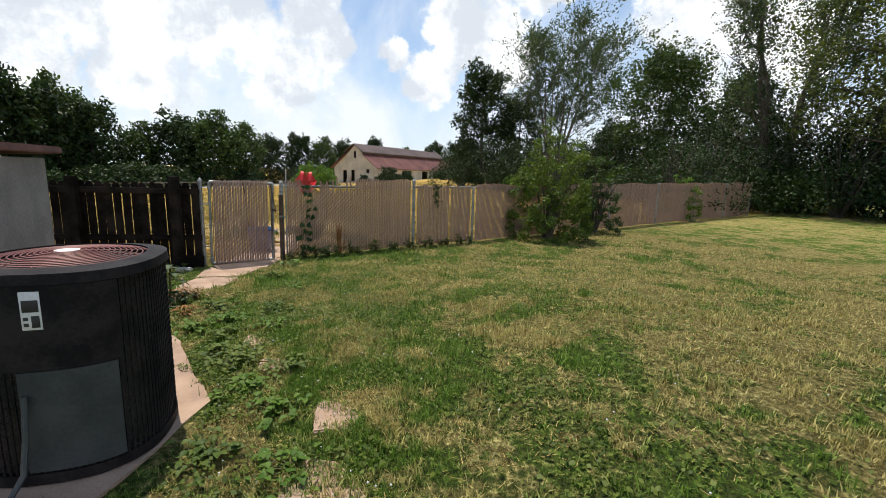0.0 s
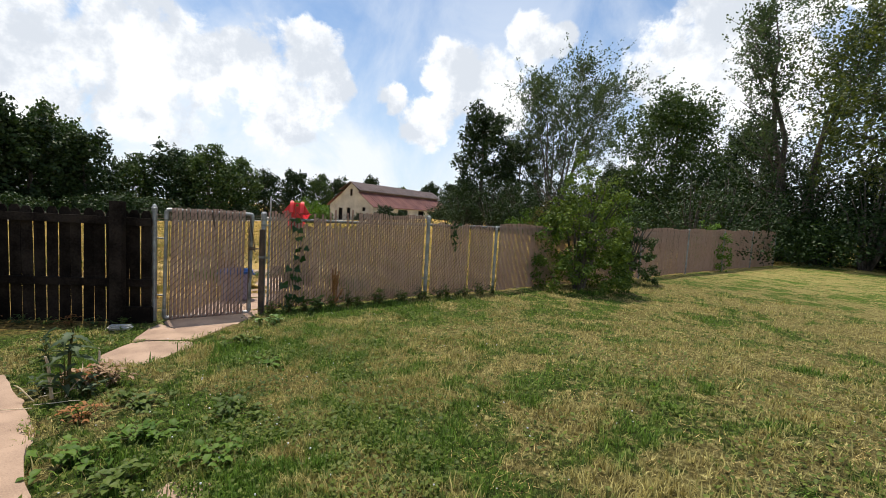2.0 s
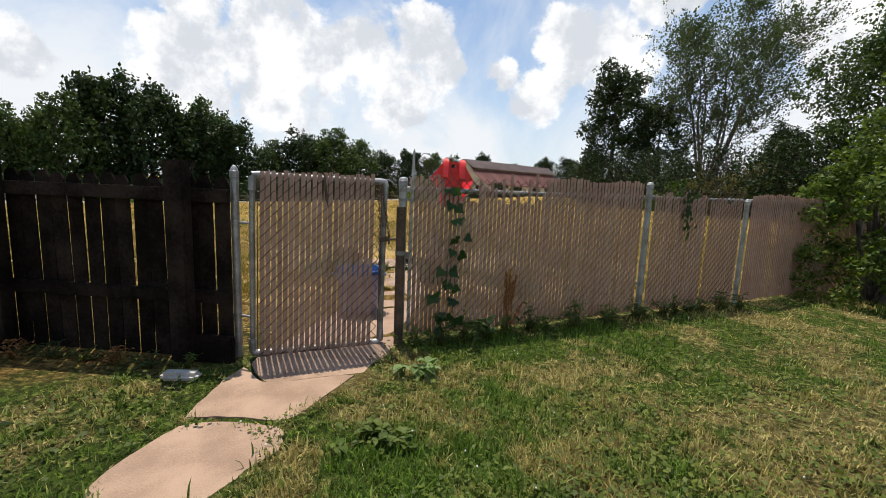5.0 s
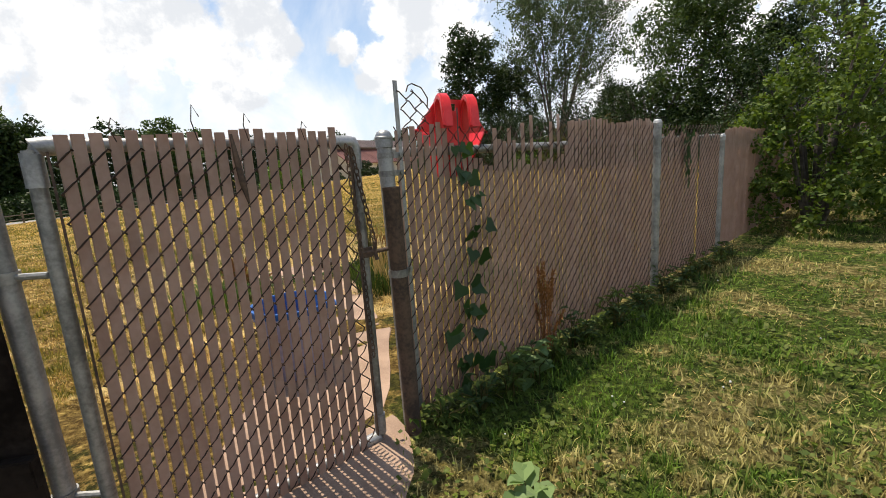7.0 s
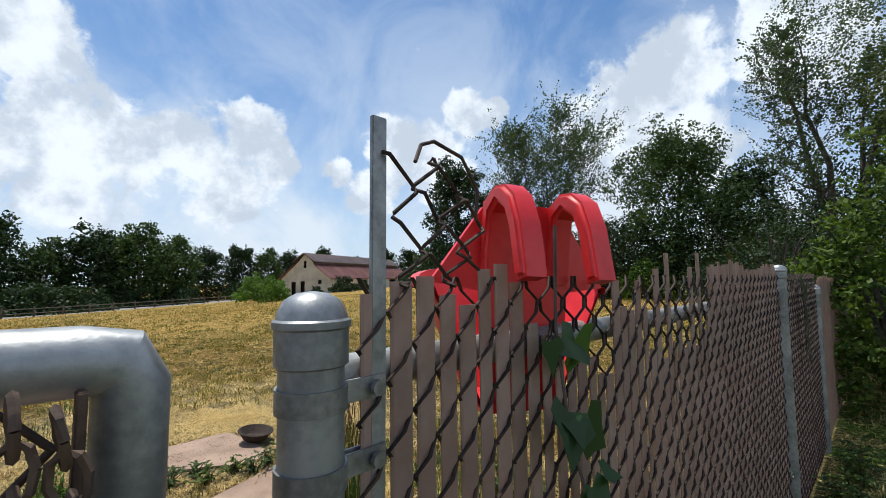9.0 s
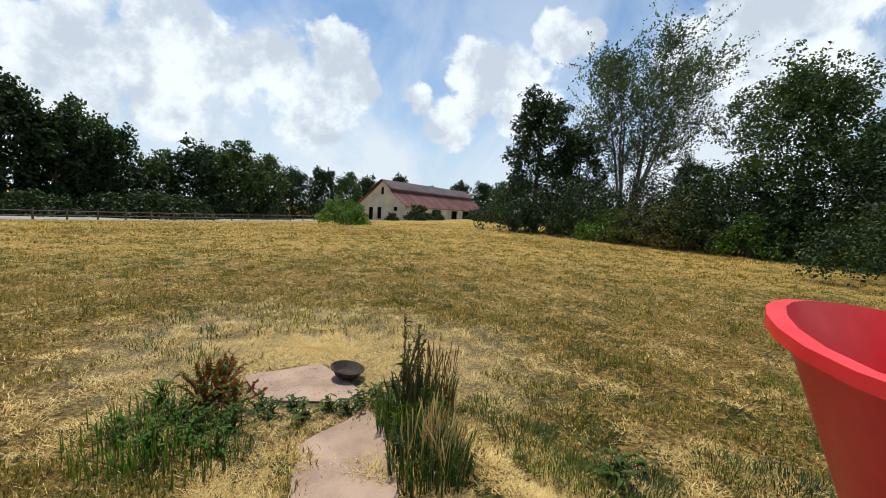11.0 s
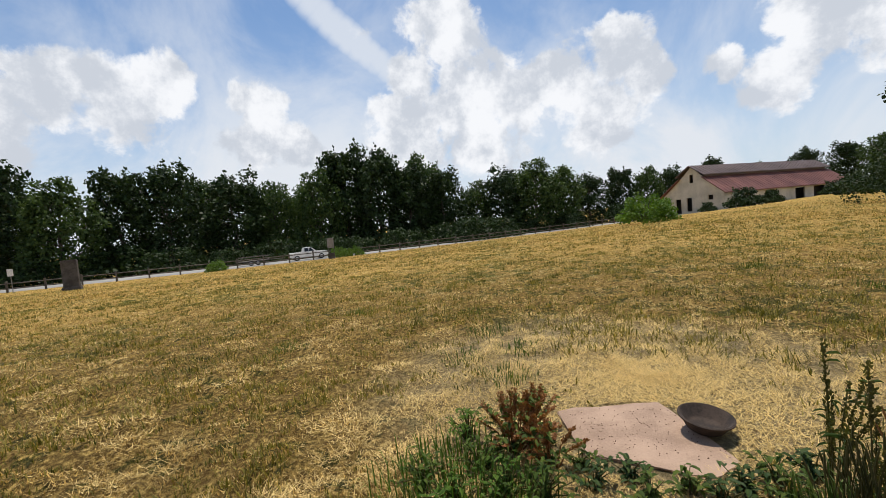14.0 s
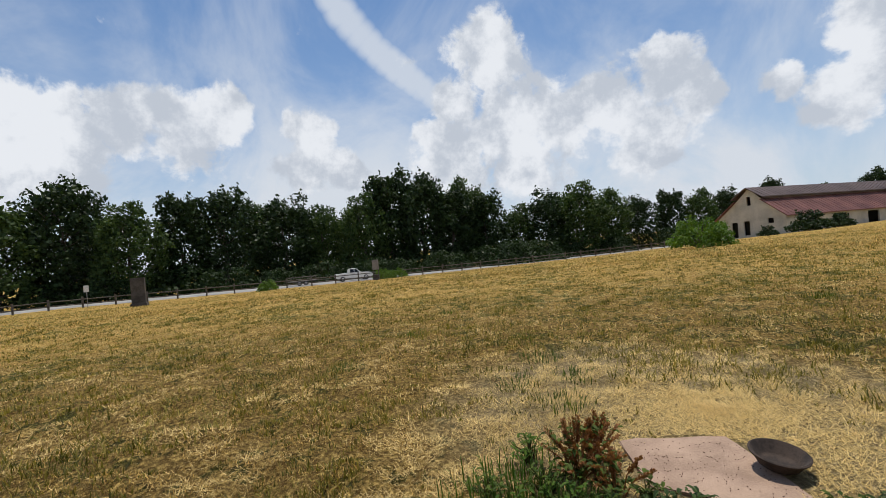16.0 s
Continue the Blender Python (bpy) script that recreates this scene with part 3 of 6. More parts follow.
FENCE_END = 20.5
LATCH_POST = dict(a=0.0, height=1.27, label="round galvanised post with a domed cap", bands=((1.175, 0.0), (1.105, 0.0), (0.7, 0.0)), mat=M_GALV)
P2 = dict(a=2.53, height=1.30, bands=((1.16, 0.0), (0.3, math.pi)), z=0.03)
P3 = dict(a=4.07, height=1.17, r=0.026, z=0.03)
fence_run("chain_link_fence", 0.0, 2.50, tops_near, "chain-link fence with faded mauve-tan slats, some broken short", posts=(LATCH_POST, P2), seed=3)
fence_run("chain_link_fence", 2.56, 4.04, lambda x: 1.24 - 0.05 * (x - 2.5) + 0.03 * math.sin(x * 23), "sagging chain-link fence with tan slats and gaps",
          posts=(P3,), gaps=0.05, seed=5)
far_posts = [dict(a=6.6 + 2.75 * k, height=1.30 + 0.02 * k, z=zf(*spot(6.6 + 2.75 * k))) for k in range(6)]
fence_run("chain_link_fence", 4.10, FENCE_END, lambda x: 1.24 + 0.012 * (x - 4) + 0.02 * math.sin(x * 3.1), "long slatted chain-link fence weathered tan",
          wires=False, joined=True, posts=far_posts, seed=7)

# flat tension bar that sticks up beside the latch post
bm = bmesh.new()
box(bm, 0, 0, 0.76, 0.019, 0.006, 1.40, 0.001)
tagged(part("tension_bar", bm, M_GALV, at=along(0.062, 0.0) @ Matrix.Rotation(radians(0.6), 4, "Y")), "tall flat galvanised tension bar in the fence mesh", "bar")

# unravelled wire above the fence top
bm = bmesh.new()
rng = random.Random(4)
for i in range(4):
    x = 0.11 + i * 0.036
    zz, pts = 1.28, []
    for k in range(5 - (i == 3)):
        px, pz, out_ = x + (0.044 if (k + i) % 2 else -0.004) + rng.uniform(-0.006, 0.006) - 0.006 * k, zz + 0.036 * k, 1 if (k + i) % 2 else -1
        pts += [(px - 0.006 * out_, rng.uniform(-0.012, 0), pz - 0.006), (px, 0.004, pz), (px - 0.006 * out_, rng.uniform(0.0, 0.012), pz + 0.006)]
    tube(bm, pts, 0.0026, 6)
tube(bm, [(0.13, 0, 1.42), (0.15, 0.012, 1.447), (0.17, 0.01, 1.455), (0.21, 0, 1.44), (0.24, 0, 1.40), (0.235, 0, 1.36)], 0.0026, 6)
tagged(part("loose_fence_wire", bm, M_WIRE, at=along(0, 0)), "unravelled rusty chain-link wire above the fence top", "wire")

# short open rusty pipe standing beside the latch post
bm = bmesh.new()
lathe(bm, [(0.001, -0.1), (0.033, -0.1), (0.033, 1.04), (0.0345, 1.045), (0.0345, 1.055), (0.028, 1.055), (0.028, 0.9), (0.001, 0.9)], 20)
pipe = part("rusty_pipe", bm, M_RUST, at=along(-0.035, -0.068))
part("pipe_strap", band_bm(0.72, 0.034, 0.06, radians(60), 0.03), M_GALV_OLD, pipe)
tagged(pipe, "short open rusty steel pipe strapped to the gate post", "pipe")

# ---- gate ----
GATE_A = math.atan2(0.584, 0.674)
GATE_W = 0.885
gate = empty("gate", Matrix.Translation((-0.785, -0.685, 0.0)) @ Matrix.Rotation(GATE_A, 4, "Z") @ Matrix.Rotation(radians(0.9), 4, "Y"), "closed chain-link gate with mauve-tan slats in a pipe frame", "gate")
for x in (0.0, GATE_W):
    bm = bmesh.new()
    tube(bm, [(x, 0, 0.05), (x, 0, 1.235)], 0.0185, 14)
    part("gate_stile", bm, M_GALV_OLD, gate)
for z, n in ((1.245, "top_rail"), (0.045, "bottom_rail")):
    bm = bmesh.new()
    tube(bm, [(0.02, 0, z), (GATE_W - 0.02, 0, z)], 0.0185, 14)
    part(n, bm, M_GALV, gate)
for x, s in ((0.0, 1), (GATE_W, -1)):
    for z, d in ((1.245, -1), (0.045, 1)):
        bm = bmesh.new()
        tube(bm, [(x + s * 0.10, 0, z), (x + s * 0.03, 0, z), (x + s * 0.008, 0, z + d * 0.003), (x, 0, z + d * 0.018), (x, 0, z + d * 0.10)], [0.0235, 0.0235, 0.0245, 0.0235, 0.0235], 16)
        part("corner_elbow", bm, M_GALV, gate)
count = int((GATE_W - 0.08) / PITCH)
rng = random.Random(11)
for i in range(count - 1):
    h = 1.27 + 0.018 * (i / count) + rng.uniform(-0.007, 0.008)
    s = obj("slat", SLAT, gate)
    foot = 0.03 + rng.uniform(-0.012, 0.012)
    s.matrix_basis = Matrix.Translation((0.04 + (i + 0.5) * PITCH, -0.026, foot)) @ Matrix.Rotation(radians(rng.uniform(-0.12, 0.12)), 4, "Y") @ Matrix.Rotation(radians(rng.uniform(-8, 8)), 4, "Z") @ Matrix.Diagonal((1, 1, h - foot, 1))
me = weave(0.04, 0.04 + count * PITCH, 0.03, 1.27)
ob = obj("wire_mesh", me, gate)
ob.matrix_basis = Matrix.Translation((0, -0.026, 0))
for x in (0.03, GATE_W - 0.03):
    bm = bmesh.new()
    box(bm, x, -0.024, 0.65, 0.006, 0.014, 1.16, 0.001)
    part("tension_bar", bm, M_RUST, gate)
# fork latch reaching to the pipe
bm = bmesh.new()
tube(bm, [(GATE_W - 0.02, -0.02, 0.83), (GATE_W + 0.05, -0.03, 0.83), (GATE_W + 0.10, -0.05, 0.835)], 0.008, 8)
tube(bm, [(GATE_W + 0.03, -0.045, 0.80), (GATE_W + 0.03, -0.03, 0.83), (GATE_W + 0.03, -0.035, 0.87)], 0.008, 8)
box(bm, GATE_W, -0.02, 0.83, 0.05, 0.012, 0.04, 0.002)
part("latch", bm, M_RUST, gate, "rusty fork latch")


def chain_bm(pts, link_len=0.034, wire=0.0028):
    bm = bmesh.new()
    pts = [Vector(p) for p in pts]
    seg = [(pts[i + 1] - pts[i]).length for i in range(len(pts) - 1)]
    total, d, k = sum(seg), 0.0, 0
    while d < total:
        r, i = d, 0
        while i < len(seg) - 1 and r > seg[i]:
            r -= seg[i]
            i += 1
        p, t = pts[i].lerp(pts[i + 1], r / seg[i]), (pts[i + 1] - pts[i]).normalized()
        side = t.cross(Vector((0, 1, 0))).normalized() if k % 2 else t.cross(Vector((1, 0.1, 0))).normalized()
        loop = [p + t * (link_len / 2 * math.sin(a)) + side * (0.009 * math.cos(a)) for a in [math.pi / 4 * q for q in range(9)]]
        tube(bm, loop, wire, 5, False)
        d += link_len * 0.72
        k += 1
    return bm


part("chain", chain_bm([(GATE_W - 0.06, -0.05, 1.22), (GATE_W - 0.045, -0.052, 0.95), (GATE_W - 0.03, -0.052, 0.42)]), M_RUST, gate, "rusty hanging chain")
part("chain", chain_bm([(GATE_W - 0.04, -0.05, 1.21), (GATE_W + 0.0, -0.045, 1.0), (GATE_W + 0.03, -0.04, 0.86)]), M_RUST, gate, "rusty hanging chain")
# loose twists of wire and a rag of tape on the top of the gate
bm = bmesh.new()
for x, h in ((0.36, 0.07), (0.50, 0.05), (0.17, 0.03), (0.68, 0.03)):
    bm = bmesh.new()
    tube(bm, [(x, -0.04, 1.25), (x - 0.012, -0.045, 1.27 + h * 0.5), (x - 0.004, -0.04, 1.28 + h), (x + 0.012, -0.035, 1.27 + h * 0.7)], 0.0016, 5)
    part("wire_tie", bm, M_WIRE, gate)
bm = bmesh.new()
tube(bm, [(0.45, -0.04, 1.27), (0.455, -0.043, 1.2), (0.465, -0.042, 1.12), (0.475, -0.04, 1.06)], [0.004, 0.009, 0.010, 0.003], 6)
part("dead_vine", bm, M_RUST, gate)

# hinge post and the wooden fence beside it
hp = empty("hinge_post", Matrix.Translation((-0.895, -0.69, 0)), "round galvanised gate post with a pointed cap", "post")
p = fence_post(hp, 0, 1.285, r=0.026, pointed=True, mat=M_GALV)
for z in (0.93, 0.3):
    bm = bmesh.new()
    lathe(bm, [(0.027, z - 0.015), (0.031, z - 0.015), (0.031, z + 0.015), (0.027, z + 0.015)], 16)
    tube(bm, [(0.02, 0, z), (0.11, 0.0, z)], 0.009, 8)
    part("hinge", bm, M_GALV_OLD, hp)


# ---- red and blue fence buckets ----
def hook_bucket(name, mat, m, label, width=0.172, tall=0.27, reach=0.22, flare=0.085):
    """A bucket that hooks over a rail: flat back, two broad hooks over the top, flared tub on the outer side."""
    root = empty(name, m, label, "bucket")
    w, y0 = width / 2, 0.042
    bm = bmesh.new()
    for x0, x1, z0, z1 in ((-w + 0.004, -0.016, -0.03, 0.074), (0.016, w - 0.004, -0.03, 0.074), (-0.016, 0.016, 0.056, 0.074), (-0.016, 0.016, -0.03, 0.026)):      # frame of the slot
        box(bm, (x0 + x1) / 2, y0, (z0 + z1) / 2, x1 - x0, 0.008, z1 - z0)
    low = [(-w, -0.03), (w, -0.03), (w * 0.85, -tall), (-w * 0.85, -tall)]
    vs = [[bm.verts.new((x, y, z)) for x, z in low] for y in (y0 - 0.004, y0 + 0.004)]
    bm.faces.new(vs[0][::-1]), bm.faces.new(vs[1])
    for i in range(4):
        bm.faces.new((vs[0][i], vs[0][(i + 1) % 4], vs[1][(i + 1) % 4], vs[1][i]))
    part("back_plate", bm, mat, root)
    for s in (-1, 1):
        bm = bmesh.new()
        cx, hw = s * (w - 0.023), 0.023
        outline = [(0.05, -0.06), (0.05, 0.045), (0.038, 0.078), (0.012, 0.094), (-0.018, 0.091), (-0.044, 0.072), (-0.064, 0.03), (-0.084, -0.052),
                   (-0.058, -0.058), (-0.038, 0.02), (-0.022, 0.052), (0.002, 0.066), (0.020, 0.052), (0.028, 0.0), (0.030, -0.06)]
        lo = [bm.verts.new((cx - hw, y, z)) for y, z in outline]
        hi = [bm.verts.new((cx + hw, y, z)) for y, z in outline]
        bm.faces.new(lo), bm.faces.new(hi[::-1])
        n = len(outline)
        for i in range(n):
            bm.faces.new((lo[(i + 1) % n], lo[i], hi[i], hi[(i + 1) % n]))
        bmesh.ops.recalc_face_normals(bm, faces=bm.faces)
        side_edges = [e for e in bm.edges if abs(e.verts[0].co.x - e.verts[1].co.x) < 1e-5]
        bmesh.ops.bevel(bm, geom=side_edges, offset=0.007, segments=3, affect="EDGES")
        part("hook", bm, mat, root)
    bm = bmesh.new()      # tub: open top, rounded front, rim that dips away from the hooks
    rim, foot = [], []
    for k in range(17):
        a = math.pi * k / 16
        rim.append(((w + flare) * math.cos(a), y0 + 0.006 + reach * math.sin(a) ** 0.8, -0.035 - 0.03 * abs(math.cos(a)) ** 3))
        foot.append((w * 0.85 * math.cos(a), y0 + 0.006 + reach * 0.6 * math.sin(a) ** 0.8, -tall))
    rows = []
    for f, dz, k in ((0.0, 0, 1.0), (0.5, 0, 1.0), (0.97, 0, 1.0), (1.0, -0.008, 1.06), (1.0, 0.004, 1.06), (1.0, 0.006, 0.98), (0.5, 0, 0.96), (0.03, 0.004, 0.94)):
        row = []
        for (rx, ry, rz), (fx, fy, fz) in zip(rim, foot):
            x, y, z = fx + f * (rx - fx), fy + f * (ry - fy), fz + f * (rz - fz)
            row.append(bm.verts.new((x * k, y0 + (y - y0) * k, z + dz)))
        rows.append(row)
    for a, c in zip(rows, rows[1:]):
        for k in range(16):
            bm.faces.new((a[k], a[k + 1], c[k + 1], c[k]))
    bm.faces.new(rows[0]), bm.faces.new(rows[-1][::-1])
    part("tub", bm, mat, root)
    for s in (-1, 1):      # wings from the hooks down to the rim
        bm = bmesh.new()
        tri = [(s * w * 0.95, 0.065), (s * (w + flare), -0.062), (s * w * 0.9, -0.075)]
        fr = [bm.verts.new((x, y0 + 0.004, z)) for x, z in tri]
        bk = [bm.verts.new((x, y0 + 0.014, z)) for x, z in tri]
        bm.faces.new(fr), bm.faces.new(bk[::-1])
        for i in range(3):
            bm.faces.new((fr[i], fr[(i + 1) % 3], bk[(i + 1) % 3], bk[i]))
        bmesh.ops.recalc_face_normals(bm, faces=bm.faces)
        part("wing", bm, mat, root)
    return root


hook_bucket("feed_bucket", M_RED, along(0.41, 0.014, 1.333) @ Matrix.Rotation(radians(-22), 4, "Z") @ Matrix.Rotation(radians(3), 4, "Y"), "red plastic hook-over feed bucket hanging on the fence rail")


def standing_tub(m, label, top=0.215, foot=0.165, tall=0.41):
    """An open tapered plastic tub: faded outside, rolled rim and bright inside."""
    root = empty("tub", m, label, "tub")
    bm = bmesh.new()
    lathe(bm, [(0.001, 0.0), (foot - 0.012, 0.0), (foot, 0.012), (foot + (top - foot) * 0.84, tall * 0.84), (foot + (top - foot) * 0.84 + 0.006, tall * 0.85), (top, tall - 0.03)], 40)
    part("body", bm, M_BLUEGREY, root, "sun-faded lavender outer wall")
    bm = bmesh.new()
    lathe(bm, [(top - 0.001, tall - 0.034), (top + 0.010, tall - 0.034), (top + 0.013, tall - 0.008), (top + 0.009, tall), (top - 0.004, tall), (top - 0.010, tall - 0.012), (foot - 0.004, 0.02), (0.001, 0.02)], 40)
    part("rim_and_lining", bm, M_BLUE, root)
    for k in (-1, 1):
        bm = bmesh.new()
        tube(bm, [(k * (top + 0.004), -0.05, tall - 0.05), (k * (top + 0.028), -0.04, tall - 0.055), (k * (top + 0.032), 0, tall - 0.057), (k * (top + 0.028), 0.04, tall - 0.055), (k * (top + 0.004), 0.05, tall - 0.05)], 0.007, 8)
        part("lug_handle", bm, M_BLUE, root)
    return root


standing_tub(pose(-0.68, 0.61, zf(-0.68, 0.61) + 0.008, 0, 0, 25), "open blue plastic tub standing on the slab outside the gate")

# ---- dark board fence ----
BOARD_DIR = Vector((-0.975, -0.222, 0))
board_fence = empty("board_fence", Matrix.Translation((-1.03, -0.80, 0)) @ Matrix.Rotation(math.atan2(BOARD_DIR.y, BOARD_DIR.x), 4, "Z"),
                    "weathered dark wooden board fence with dog-eared tops", "fence")


def board_mesh(width):
    bm = bmesh.new()
    w = width / 2
    prism_pts = [(-w, 0), (w, 0), (w, 0.965), (w * 0.55, 1.0), (-w * 0.55, 1.0), (-w, 0.965)]
    lo = [bm.verts.new((x, -0.006, z)) for x, z in prism_pts]
    hi = [bm.verts.new((x, 0.006, z)) for x, z in prism_pts]
    bm.faces.new(lo[::-1]), bm.faces.new(hi)
    for i in range(6):
        bm.faces.new((lo[i], lo[(i + 1) % 6], hi[(i + 1) % 6], hi[i]))
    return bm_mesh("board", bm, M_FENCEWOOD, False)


BOARD = board_mesh(0.099)
rng = random.Random(21)
for i in range(38):
    x = -0.10 + 0.113 * i
    s = obj("board", BOARD, board_fence)
    foot = board_fence.matrix_basis @ Vector((x, -0.03, 0))
    low = min(0.02, zf(foot.x, foot.y) - 0.02) + rng.uniform(-0.01, 0.01)
    h = 1.215 - low + rng.uniform(-0.012, 0.012)
    s.matrix_basis = Matrix.Translation((x, -0.03, low)) @ Matrix.Rotation(radians(rng.uniform(-0.5, 0.5)), 4, "Y") @ Matrix.Diagonal((rng.uniform(0.97, 1.03), 1, h, 1))
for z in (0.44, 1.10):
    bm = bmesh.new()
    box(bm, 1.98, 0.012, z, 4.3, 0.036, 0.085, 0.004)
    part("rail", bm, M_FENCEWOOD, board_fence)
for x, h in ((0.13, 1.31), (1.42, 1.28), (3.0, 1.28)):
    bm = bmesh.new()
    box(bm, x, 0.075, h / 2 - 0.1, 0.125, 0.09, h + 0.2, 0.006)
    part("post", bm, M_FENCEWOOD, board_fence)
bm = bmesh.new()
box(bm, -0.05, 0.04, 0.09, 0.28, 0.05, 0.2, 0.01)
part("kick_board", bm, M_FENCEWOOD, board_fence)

# ---- air conditioner ----
ac = empty("air_conditioner", Matrix.Translation((1.15, -4.89, zf(1.12, -4.90) + 0.03)) @ Matrix.Rotation(radians(20), 4, "Z"), "dark outdoor air-conditioner unit with a faded maroon top grille", "air conditioner")
AC_R, AC_H = 0.375, 0.93


def round_square(r, k, n=48):
    out = []
    for i in range(n):
        a = 2 * math.pi * i / n
        q = (abs(math.cos(a)) ** k + abs(math.sin(a)) ** k) ** (-1 / k)
        out.append((r * q * math.cos(a), r * q * math.sin(a)))
    return out


bm = bmesh.new()
prism(bm, round_square(AC_R - 0.02, 2.6), 0.0, AC_H - 0.03)
part("coil_core", bm, M_BLACK, ac)
bm = bmesh.new()
prism(bm, round_square(AC_R + 0.006, 2.6), 0.0, 0.05, 0.004)
part("base_pan", bm, M_METALDARK, ac)
lou = bmesh.new()
ring = round_square(AC_R - 0.004, 2.6, 96)
for i, (x, y) in enumerate(ring):
    a = math.atan2(y, x)
    box(lou, 0, 0, 0.47, 0.006, 0.010, 0.86, m=Matrix.Translation((x, y, 0)) @ Matrix.Rotation(a, 4, "Z"))
for z in np.linspace(0.07, 0.88, 26):
    pts = [(x * 1.004, y * 1.004, z) for x, y in round_square(AC_R, 2.6, 40)]
    tube(lou, pts + [pts[0]], 0.0020, 4, False)
part("coil_guard", lou, M_METALDARK, ac)["kind"] = "stuff"
bm = bmesh.new()
outer, inner = round_square(AC_R + 0.018, 2.6), round_square(AC_R - 0.06, 2.2)
for z0, z1 in ((AC_H - 0.045, AC_H),):
    vo0, vo1 = [bm.verts.new((x, y, z0)) for x, y in outer], [bm.verts.new((x * 0.985, y * 0.985, z1)) for x, y in outer]
    vi1, vi0 = [bm.verts.new((x, y, z1 + 0.012)) for x, y in inner], [bm.verts.new((x, y, z0)) for x, y in inner]
    n = len(outer)
    for i in range(n):
        j = (i + 1) % n
        for a, c in ((vo0, vo1), (vo1, vi1), (vi1, vi0)):
            bm.faces.new((a[i], a[j], c[j], c[i]))
part("top_cover", bm, M_METALDARK, ac)
bm = bmesh.new()
for k in range(13):
    r = 0.05 + k * 0.0225
    pts = [(r * math.cos(a), r * math.sin(a), AC_H + 0.030 - 0.03 * (r / 0.33) ** 2) for a in [2 * math.pi * q / 40 for q in range(41)]]
    tube(bm, pts, 0.0032, 4, False)
for k in range(12):
    a = 2 * math.pi * k / 12
    tube(bm, [(0.04 * math.cos(a), 0.04 * math.sin(a), AC_H + 0.026), (0.2 * math.cos(a), 0.2 * math.sin(a), AC_H + 0.012), (0.335 * math.cos(a), 0.335 * math.sin(a), AC_H + 0.0)], 0.004, 5)
part("fan_grille", bm, M_MAROON, ac)
bm = bmesh.new()
lathe(bm, [(0.001, AC_H + 0.034), (0.05, AC_H + 0.032), (0.055, AC_H + 0.02), (0.001, AC_H + 0.018)], 20)
part("motor_cap", bm, M_STICKER, ac, "sun-faded motor cap")


def curved_panel(a0, a1, z0, z1, r, thick=0.012, steps_=14):
    bm = bmesh.new()
    rows = []
    for k in range(steps_ + 1):
        a = radians(a0 + (a1 - a0) * k / steps_)
        q = (abs(math.cos(a)) ** 2.6 + abs(math.sin(a)) ** 2.6) ** (-1 / 2.6)
        col_ = []
        for rr, z in ((r, z0), (r + thick, z0 + 0.003), (r + thick, z1 - 0.003), (r, z1)):
            col_.append(bm.verts.new((rr * q * math.cos(a), rr * q * math.sin(a), z)))
        rows.append(col_)
    for a, c in zip(rows, rows[1:]):
        for k in range(3):
            bm.faces.new((a[k], c[k], c[k + 1], a[k + 1]))
    bm.faces.new(rows[0]), bm.faces.new(rows[-1][::-1])
    return bm


part("service_panel", curved_panel(-104, -44, 0.52, 0.885, AC_R), M_METALDARK, ac)
part("lower_panel", curved_panel(-97, -47, 0.06, 0.52, AC_R - 0.002), M_PANEL, ac, "grey painted lower access panel")
sticker = part("rating_label", curved_panel(-90, -80, 0.70, 0.86, AC_R + 0.0125, 0.002, 4), M_STICKER, ac)
for a0, a1, z0, z1 in ((-89, -81, 0.775, 0.825), (-85, -81, 0.71, 0.76), (-89, -86.5, 0.74, 0.755), (-89, -86.5, 0.715, 0.73)):
    part("printed_block", curved_panel(a0, a1, z0, z1, AC_R + 0.0147, 0.001, 4), M_BLACK, sticker)
bm = bmesh.new()
tube(bm, [(-0.02, -0.40, 0.42), (-0.02, -0.425, 0.25), (-0.03, -0.45, 0.10), (-0.06, -0.52, 0.02), (-0.10, -0.62, 0.0), (-0.2, -0.8, 0.0)], 0.012, 8)
part("refrigerant_pipe", bm, M_PANEL, ac)

# ---- low grey shed at the end of the walk ----
shed = empty("shed", Matrix.Translation((-0.22, -3.62, zf(-0.2, -3.7))) @ Matrix.Rotation(radians(24), 4, "Z"), "low grey-sided shed with a brown roof edge", "shed")
bm = bmesh.new()
box(bm, -0.75, -0.55, 0.72, 1.5, 1.1, 1.5, 0.006)
part("wall", bm, M_SHED, shed)
bm = bmesh.new()
box(bm, -0.75, -0.55, 0, 1.66, 1.28, 0.05, 0.006, m=Matrix.Translation((0, 0, 1.53)) @ Matrix.Rotation(radians(-3), 4, "Y"))
part("roof", bm, M_SHEDROOF, shed)
for x in (-0.5, -1.0):
    bm = bmesh.new()
    box(bm, x, -1.105, 0.72, 0.03, 0.014, 1.45, 0.003)
    part("batten", bm, M_SHED, shed)

# ---- bowl on the slab ----
bm = bmesh.new()
lathe(bm, [(0.001, 0.0), (0.085, 0.0), (0.10, 0.010), (0.135, 0.066), (0.146, 0.068), (0.148, 0.076), (0.139, 0.080), (0.128, 0.072), (0.096, 0.024), (0.08, 0.018), (0.001, 0.018)], 32)
bowl = part("feed_bowl", bm, M_BOWL, at=pose(-1.25, 3.27, zf(-1.25, 3.27) + 0.030, 2, 7, 0) @ Matrix.Diagonal((0.90, 0.90, 0.95, 1)))
tagged(bowl, "dark brown rubber feed bowl tipped on the slab edge", "bowl")


